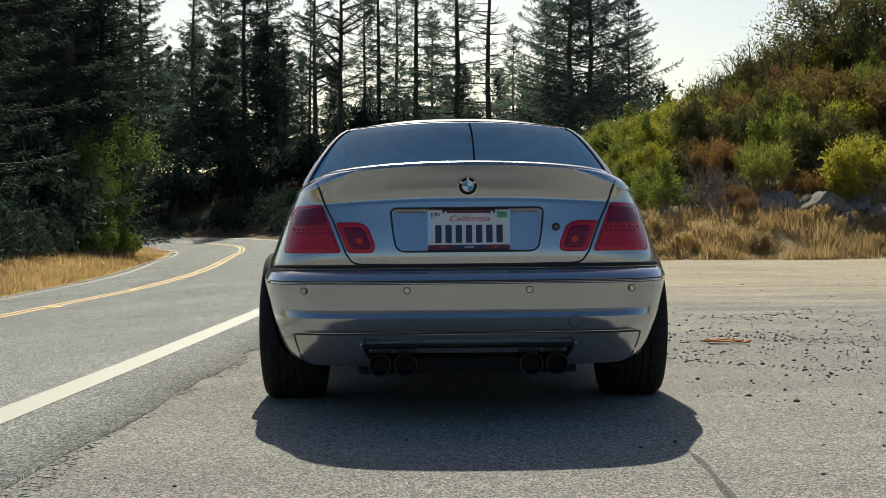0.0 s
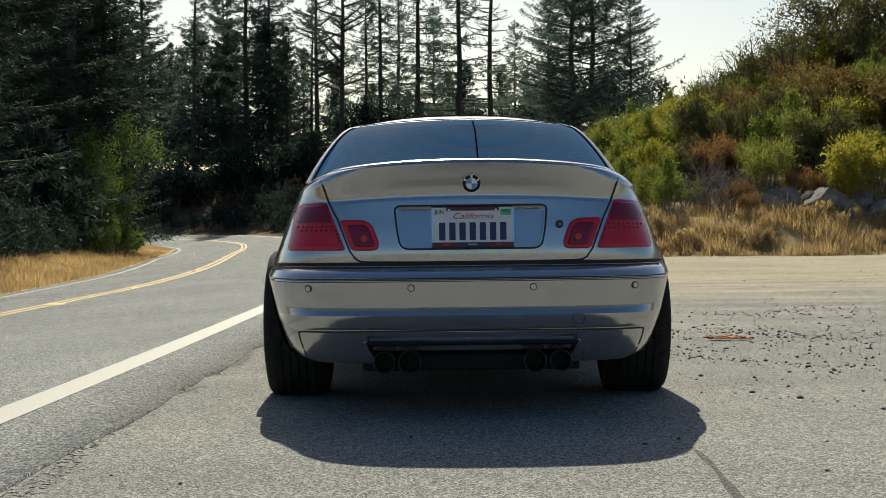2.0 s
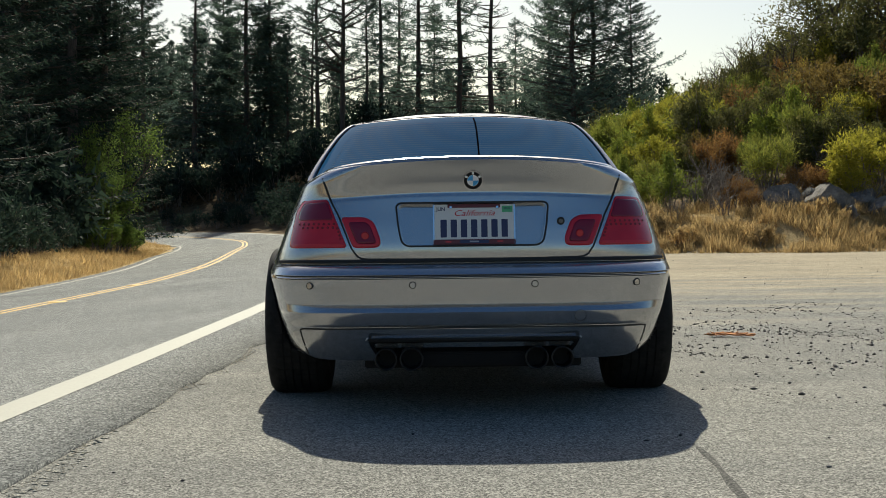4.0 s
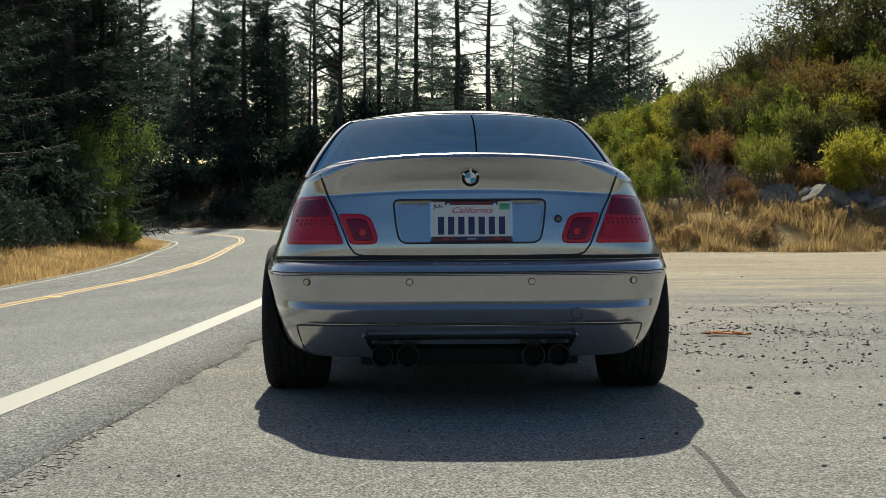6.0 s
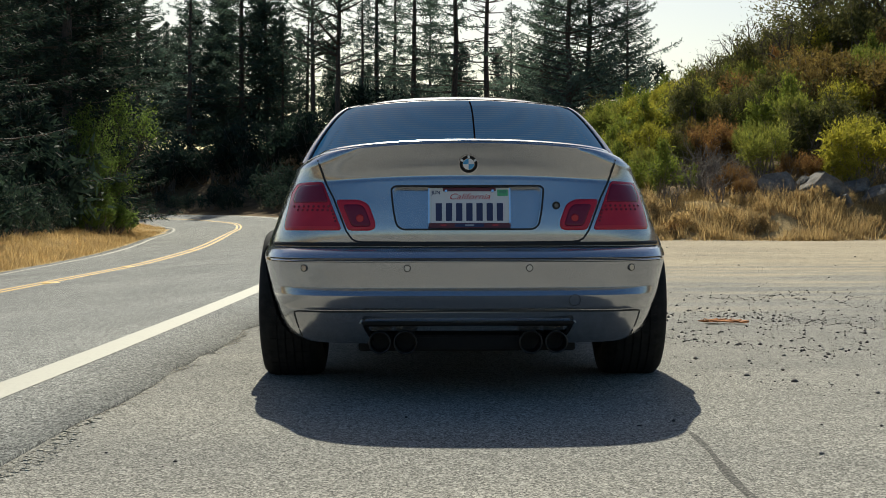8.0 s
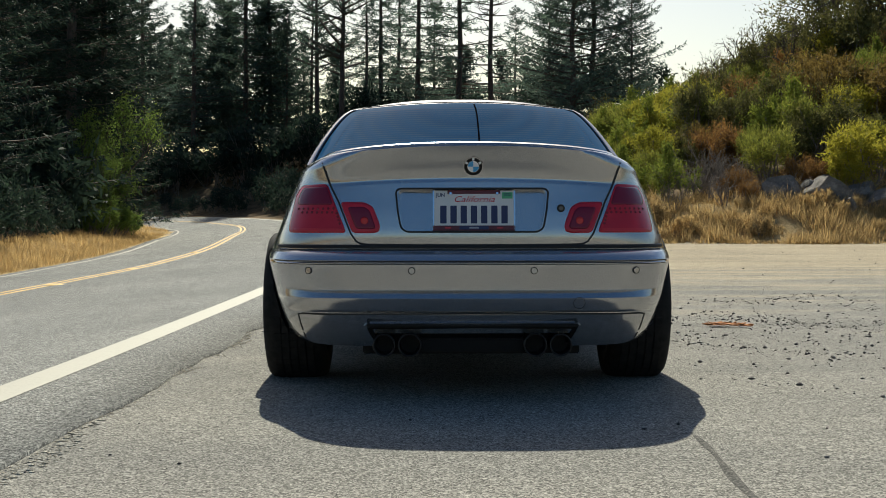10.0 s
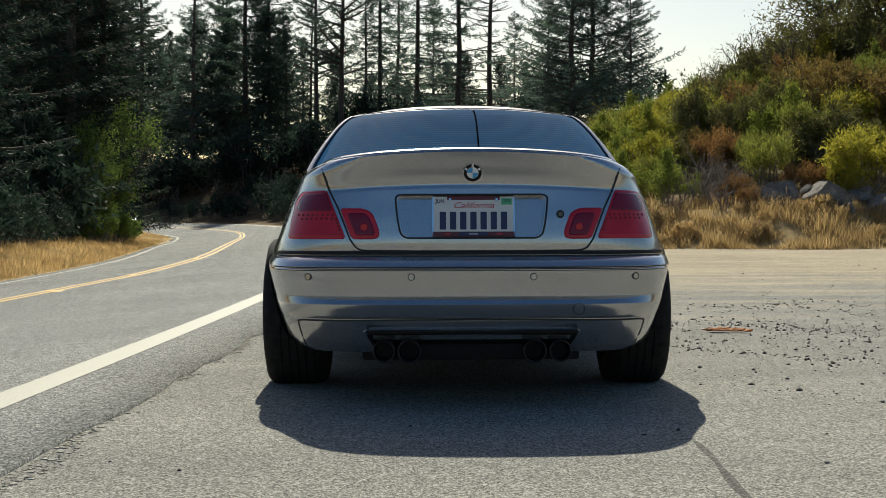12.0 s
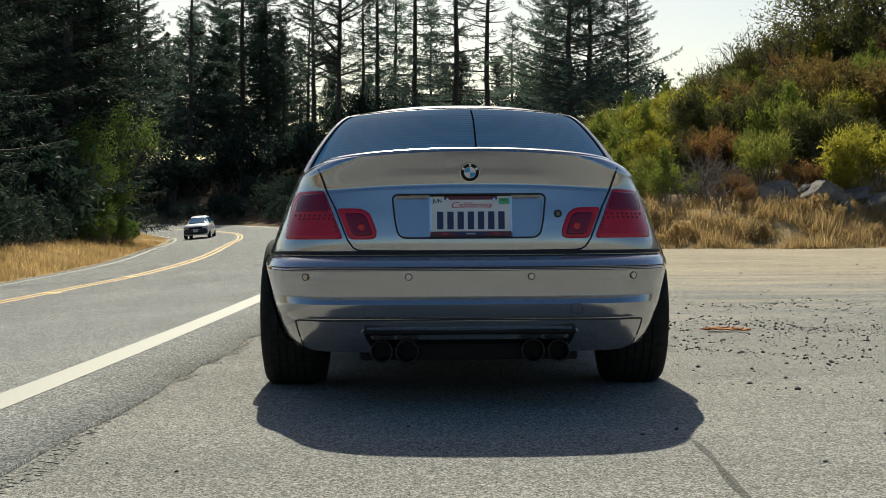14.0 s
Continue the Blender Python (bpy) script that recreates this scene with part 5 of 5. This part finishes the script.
def badge(car):
    y = float(rear_y(0.0, 0.90))
    m = pose(0.004, y - 0.004, 0.900, 17)
    b = part("badge", cyl_bm(0.0365, 0.034, 0.008, m @ pose(0, 0, 0, 90), 48), BLACK, car, "round blue and white badge in a black ring")
    ring = bmesh.new()
    for r0, r1 in ((0.0365, 0.0345), (0.0225, 0.0212)):
        for k in range(48):
            a0, a1 = 2 * math.pi * k / 48, 2 * math.pi * (k + 1) / 48
            q = [ring.verts.new(m @ Vector((r * math.cos(a), -0.0052, r * math.sin(a)))) for r, a in ((r0, a0), (r0, a1), (r1, a1), (r1, a0))]
            ring.faces.new(q)
    part("badge_ring", ring, CHROME, b, "thin chrome ring")
    for k in range(4):
        bm = bmesh.new()
        c = bm.verts.new(m @ Vector((0, -0.0055, 0)))
        vs = [bm.verts.new(m @ Vector((0.0212 * math.cos(a), -0.0050, 0.0212 * math.sin(a)))) for a in np.linspace(k * math.pi / 2, (k + 1) * math.pi / 2, 10)]
        for i in range(9):
            bm.faces.new((c, vs[i], vs[i + 1]))
        part("badge_quarter", bm, BADGE_W if k % 2 == 0 else BADGE_B, b)
    # five plain marks on the black ring
    for a in (150, 90, 30):
        rr = 0.0285
        part("bar", box_bm(0.008, 0.001, 0.009, m @ pose(rr * math.cos(radians(a)), -0.0048, rr * math.sin(radians(a)), 0, 90 - a, 0), 0), BADGE_W, b)


def tube_part(name, pts, r, mat, parent, label="", sides=8):
    v, f = tube(np.array(pts, float), [r] * len(pts), sides)
    return mesh_ob(name, v, f, mat, parent, True, label)


def details(car):
    for sgn in (-1, 1):
        tail_lamp(car, sgn)
    half = [(0.0, 0.604), (0.20, 0.604), (0.395, 0.606), (0.42, 0.609), (0.437, 0.618), (0.458, 0.647), (0.507, 0.77), (0.543, 0.838), (0.572, 0.918)]
    strip_on(rear_y, mirror(half[::-1]) + half[1:], 0.006, "boot_gap", SHADOWLINE, car)
    # Shade along the border of the plate pan, drawn as a dark strip.
    strip_on(rear_y, rounded(RECESS, 0.03), 0.007, "pan_edge", SHADOWLINE, car, 0.001, True)
    # a bright rolled edge along the boot lip
    xs = np.linspace(-0.585, 0.585, 41)
    zt = 0.935 + crown(xs, np.full(41, 0.935))
    base = rear_y(xs, zt - 0.002)
    ridge = np.stack([np.stack([xs, base + dy, zt + dz], 1) for dy, dz in ((0.004, -0.012), (-0.003, -0.003), (-0.001, 0.001), (0.016, 0.0065), (0.03, 0.0065), (0.06, 0.002))], 1)
    mesh_ob("boot_lip", ridge.reshape(-1, 3), grid_faces(41, 6), PAINT, car, False, "thin raised lip along the boot lid")
    # bumper: creases, inserts, sensors
    line = [(x, 0.5445) for x in np.linspace(-0.80, 0.80, 30)]
    strip_on(bumper_y, line, 0.004, "bumper_line", SHADOWLINE, car, 0.001)
    strip_on(bumper_y, [(x, 0.5335) for x in np.linspace(-0.79, 0.79, 30)], 0.003, "bumper_crease", SHADOWLINE, car, 0.0006)
    half = [(0.0, 0.348), (0.4, 0.346), (0.645, 0.343), (0.664, 0.338), (0.656, 0.295), (0.642, 0.235)]
    strip_on(bumper_y, mirror(half[::-1]) + half[1:], 0.0065, "valance_gap", SHADOWLINE, car, 0.0012)
    xs = np.linspace(-0.80, 0.80, 31)
    tube_part("bumper_gap", np.stack([xs, rear_y(xs, np.full(31, 0.597)) - 0.004, np.full(31, 0.598)], 1), 0.007, SHADOWLINE, car)
    for x in (-0.614, -0.227, 0.227, 0.614):
        y = float(bumper_y(x, 0.51))
        turn = math.degrees(math.atan2(float(bumper_y(x + 0.01, 0.51)) - float(bumper_y(x - 0.01, 0.51)), 0.02))
        s = part("parking_sensor", cyl_bm(0.0135, 0.0135, 0.008, pose(x, y - 0.001, 0.51, 0, 0, turn) @ pose(0, 0, 0, 90), 24), SHADOWLINE, car)
        part("sensor_face", cyl_bm(0.0118, 0.0105, 0.006, pose(x, y - 0.005, 0.51, 0, 0, turn) @ pose(0, 0, 0, 90), 24), PAINT, s)
    ang = np.linspace(0, 2 * np.pi, 30, endpoint=False)
    strip_on(bumper_y, [(0.398 + 0.0215 * math.cos(a), 0.388 + 0.0215 * math.sin(a)) for a in ang], 0.002, "tow_cover_gap", SHADOWLINE, car, 0.0008, True, "round tow-eye cover seam", 0.004)
    # lock
    y = float(rear_y(0.335, 0.74))
    k = part("boot_lock", cyl_bm(0.0155, 0.014, 0.008, pose(0.335, y - 0.002, 0.742, 90), 24), SHADOWLINE, car)
    part("lock_face", cyl_bm(0.0085, 0.008, 0.008, pose(0.335, y - 0.005, 0.742, 90), 20), ALLOY, k)
    # exhaust opening
    part("exhaust_recess", box_bm(0.84, 0.02, 0.135, pose(0, -0.74, 0.2475), 0.005), BLACK, car, "dark recess above the exhaust tips")
    part("recess_roof", box_bm(0.80, 0.18, 0.012, pose(0, -0.83, 0.302), 0.004), BLACK, car)
    half = [(0.0, 0.307), (0.38, 0.304), (0.405, 0.297), (0.395, 0.27), (0.372, 0.228)]
    strip_on(bumper_y, mirror(half[::-1]) + half[1:], 0.011, "opening_rim", PAINT, car, 0.009, label="silver flared rim of the exhaust opening")
    strip_on(bumper_y, mirror([(0.0, 0.297), (0.37, 0.294), (0.388, 0.288), (0.360, 0.228)][::-1]) + [(0.37, 0.294), (0.388, 0.288), (0.360, 0.228)], 0.012, "opening_lip", BLACK, car, 0.008)
    part("diffuser", box_bm(0.40, 0.02, 0.055, pose(0, -0.86, 0.225, 8), 0.006), BLACK, car, "black diffuser panel between the pipes")
    for x, r in ((-0.332, 0.041), (-0.236, 0.043), (0.236, 0.043), (0.332, 0.041)):
        prof = [(r, 0.0), (r + 0.002, -0.005), (r + 0.001, -0.01), (r - 0.003, -0.011), (r - 0.005, -0.004), (r - 0.006, 0.11)]
        v, f, seg = [], [], 40
        for q in range(seg):
            a = 2 * math.pi * q / seg
            v += [(x + pr * math.cos(a), -0.905 + dy, 0.229 + pr * math.sin(a)) for pr, dy in prof + [(r, 0.12)]]
        n = len(prof) + 1
        f = [(q * n + i, ((q + 1) % seg) * n + i, ((q + 1) % seg) * n + (i + 1) % n, q * n + (i + 1) % n) for q in range(seg) for i in range(n)]
        tip = mesh_ob("exhaust_tip", v, f, PIPE, car, True, "sooty round steel exhaust tip")
        part("pipe_inside", cyl_bm(r - 0.007, r - 0.007, 0.004, pose(x, -0.83, 0.229, 90), 32), BLACK, tip)
    part("silencer", box_bm(0.85, 0.36, 0.12, pose(0, -0.52, 0.275), 0.05), BLACK, car)
    number_plate(car)
    badge(car)
    # rear window: heating lines, trim, a dark strip painted as a pole's reflection
    for k in range(21):
        z = 0.985 + 0.0112 * k
        w = 0.86 * float(np.interp(z, CABIN_Z, CABIN_W)) - 0.01
        strip_on(glass_y, [(x, z + 0.012 * (1 - (x / w) ** 2)) for x in np.linspace(-w, w, 24)], 0.0013, "heating_line", HEATLINE, car, 0.001, step=0.06)
    half = [(x, 1.234 + 0.025 * (1 - (x / 0.52) ** 2)) for x in np.linspace(0.0, 0.47, 14)]
    side = [(0.925 * float(np.interp(z, CABIN_Z, CABIN_W)), z) for z in np.linspace(1.215, 0.95, 12)]
    strip_on(glass_y, mirror((half + side)[::-1]) + (half + side)[1:], 0.006, "window_seal", MATT_BLACK, car, 0.002)
    zs = np.linspace(1.228, 0.945, 18)
    ws = np.interp(zs, CABIN_Z, CABIN_W)
    for sgn in (-1, 1):
        inner = sgn * 0.934 * ws
        y0 = glass_y(inner, zs)
        wide = sgn * (0.016 + 0.008 * smoothstep(1.2, 0.95, zs))
        low = glass_y(inner + 1.5 * wide, zs)
        rows = [np.stack([x, y, zs], 1) for x, y in ((inner, y0 + 0.006), (inner, y0 - 0.006), (inner + 0.55 * wide, y0 - 0.007), (inner + wide, y0 - 0.001), (inner + 1.35 * wide, 0.6 * y0 + 0.4 * low), (inner + 1.5 * wide, low + 0.01))]
        mesh_ob("pillar_moulding", np.stack(rows, 1).reshape(-1, 3), grid_faces(18, 6, sgn < 0), PAINT, car, True, "bright silver moulding beside the rear window")
    strip_on(glass_y, [(0.045, 1.263), (0.052, 1.245), (0.058, 1.22), (0.062, 1.18), (0.064, 1.10), (0.064, 1.0)], 0.008, "window_wire", MATT_BLACK, car, 0.002, label="dark strip painted as a pole's reflection down the rear window")
    # doors, sill
    for sgn in (-1, 1):
        for yy in (0.62, 1.86):
            pts = [(sgn * (float(half_width(z)) + 0.003), yy + 0.05 * (z - 0.6), z) for z in np.linspace(0.30, 0.90, 14)]
            tube_part("door_gap", pts, 0.004, SHADOWLINE, car)
        part("door_handle", box_bm(0.025, 0.17, 0.03, pose(sgn * 0.80, 0.82, 0.775), 0.008), PAINT, car)


MATT_BLACK = Mat("matt_black", (0.004, 0.004, 0.005), 0.9, 0.0, 0.0).m
HEATLINE = Mat("heating_wire", (0.12, 0.16, 0.2), 0.8, 0.0, 0.0).m
CABIN_Z = [0.90, 0.93, 0.96, 0.988, 1.025, 1.062, 1.10, 1.137, 1.169, 1.197, 1.219, 1.234, 1.246]
CABIN_W = [0.755, 0.748, 0.740, 0.729, 0.713, 0.695, 0.674, 0.651, 0.628, 0.603, 0.577, 0.548, 0.512]
CABIN_R = [-0.165, -0.105, -0.045, 0.011, 0.085, 0.159, 0.235, 0.309, 0.373, 0.429, 0.475, 0.54, 0.65]
CABIN_F = [2.22, 2.14, 2.06, 1.98, 1.87, 1.77, 1.66, 1.56, 1.47, 1.39, 1.33, 1.28, 1.22]

coupe()


# ---- the oncoming car ----
WHITE = Mat("white_car_paint", (0.75, 0.75, 0.74), 0.3, 0.0, 0.6)
WHITE.b.inputs["Coat Weight"].default_value = 0.6
WHITE = WHITE.m
BUMPER_SHADE = Mat("shade_painted_bumper", (0.03, 0.034, 0.045), 0.5).m
LAMP = Mat("clear_lamp", (0.6, 0.62, 0.65), 0.1, 0.3, 0.8).m


def oncoming():
    car = thing("hatchback", "small white hatchback driving round the bend", "car")
    lv = [(0.20, 0.76, -2.0, 2.06), (0.32, 0.82, -2.08, 2.14), (0.50, 0.86, -2.1, 2.15), (0.68, 0.86, -2.1, 2.1), (0.80, 0.84, -2.08, 1.98), (0.90, 0.80, -2.04, 1.75), (0.95, 0.74, -2.0, 1.35)]
    up = [(0.93, 0.72, -2.0, 1.3), (1.05, 0.68, -1.93, 0.98), (1.2, 0.62, -1.82, 0.62), (1.34, 0.56, -1.65, 0.3), (1.42, 0.50, -1.4, 0.05), (1.46, 0.38, -1.1, -0.25), (1.47, 0.12, -0.8, -0.5)]

    def stack(levels, power):
        ring = []
        for z, w, a, b in levels:
            fx, fy = full_ring(*contour(w, a, b, 33, power, 0.05))
            ring.append(np.stack([fx, fy, np.full(len(fx), z)], 1))
        r = np.array(ring)
        m, k = r.shape[:2]
        f = [(i * k + j, i * k + (j + 1) % k, (i + 1) * k + (j + 1) % k, (i + 1) * k + j) for i in range(m - 1) for j in range(k)]
        return r.reshape(-1, 3), f + [tuple(range((m - 1) * k, m * k))]

    v, f = stack(lv, 6)
    mesh_ob("body", v, f, WHITE, car, True).data.set_sharp_from_angle(angle=radians(40))
    v, f = stack(up, 5)
    cen = np.array([np.mean([v[a] for a in q], axis=0) for q in f])
    glass = (cen[:, 2] < 1.36) & (cen[:, 2] > 0.97)
    nose = glass & (cen[:, 1] > 0.25) & (np.abs(cen[:, 0]) < 0.56)
    flank = glass & ~nose & (np.abs(cen[:, 0]) > 0.45) & (cen[:, 1] < 0.5) & (cen[:, 1] > -1.7)
    for name, sel, mat in (("roof", ~(nose | flank), WHITE), ("windscreen", nose, GLASS), ("side_window", flank, GLASS)):
        ob = mesh_ob(name, v, [q for q, s in zip(f, sel) if s], mat, car, True)
    # The car's front faces away from the sun; its shade is this navy colour.
    part("front_bumper", box_bm(1.5, 0.2, 0.34, pose(0, 2.08, 0.44), 0.06), BUMPER_SHADE, car, "front bumper with shade painted into its dark colour")
    part("grille", box_bm(0.9, 0.08, 0.1, pose(0, 2.12, 0.665), 0.02), BLACK, car)
    part("lower_intake", box_bm(1.0, 0.05, 0.1, pose(0, 2.17, 0.33), 0.02), BLACK, car)
    part("number_plate", box_bm(0.305, 0.012, 0.15, pose(0, 2.19, 0.48), 0.004), PLATE_W, car)
    for s in (-1, 1):
        part("headlamp", box_bm(0.3, 0.12, 0.11, pose(s * 0.62, 1.99, 0.68, 0, 0, -s * 20), 0.03), LAMP, car)
        part("mirror", box_bm(0.2, 0.1, 0.13, pose(s * 0.92, 0.75, 1.0), 0.03), WHITE, car)
        part("wiper", box_bm(0.5, 0.015, 0.015, pose(s * 0.3, 1.22, 0.985, 0, 0, 4), 0), BLACK, car)
        for wy in (-1.25, 1.3):
            wheel(car, s * 0.75, wy, 0.30, 0.19, s)
    return car


HATCH = oncoming()


def motions():
    """The white car comes round the bend in the far lane."""
    lane = ROAD - NORM * (0.61 * left_of(ROAD[:, 1]))[:, None]
    seg = np.linalg.norm(np.diff(lane, axis=0), axis=1)
    s = np.concatenate([[0], np.cumsum(seg)])
    k = np.argmin(np.abs(lane[:, 1] - 86.6) + (lane[:, 0] < -25) * 99)
    k2 = np.argmin(np.abs(lane[:, 1] - 97.0) + (lane[:, 0] < -28) * 99)
    speed = s[k2] - s[k]
    rows = []
    for t in list(np.arange(0, 11, 1.0)) + list(np.arange(11, 14.01, 0.25)):
        d = s[k] + speed * (14 - t)
        at = [np.array([np.interp(d + o, s, lane[:, 0]), np.interp(d + o, s, lane[:, 1])]) for o in (-1.3, 0, 1.3)]
        z = float(road_height(np.array([at[1]]))[0])
        fwd = Vector((*(at[0] - at[2]), 0)).normalized()
        fwd.rotate(Matrix.Rotation(radians(-8), 3, "Z"))
        right = Vector((fwd.y, -fwd.x, 0))
        right.z = -BANK           # the right of the oncoming lane lies lower
        right.normalize()
        upv = right.cross(fwd).normalized()
        m = Matrix((right, fwd, upv)).transposed().to_4x4()
        m.translation = (at[1][0], at[1][1], z + 0.005)
        rows.append((float(t), m))
    walk(HATCH, rows)


motions()
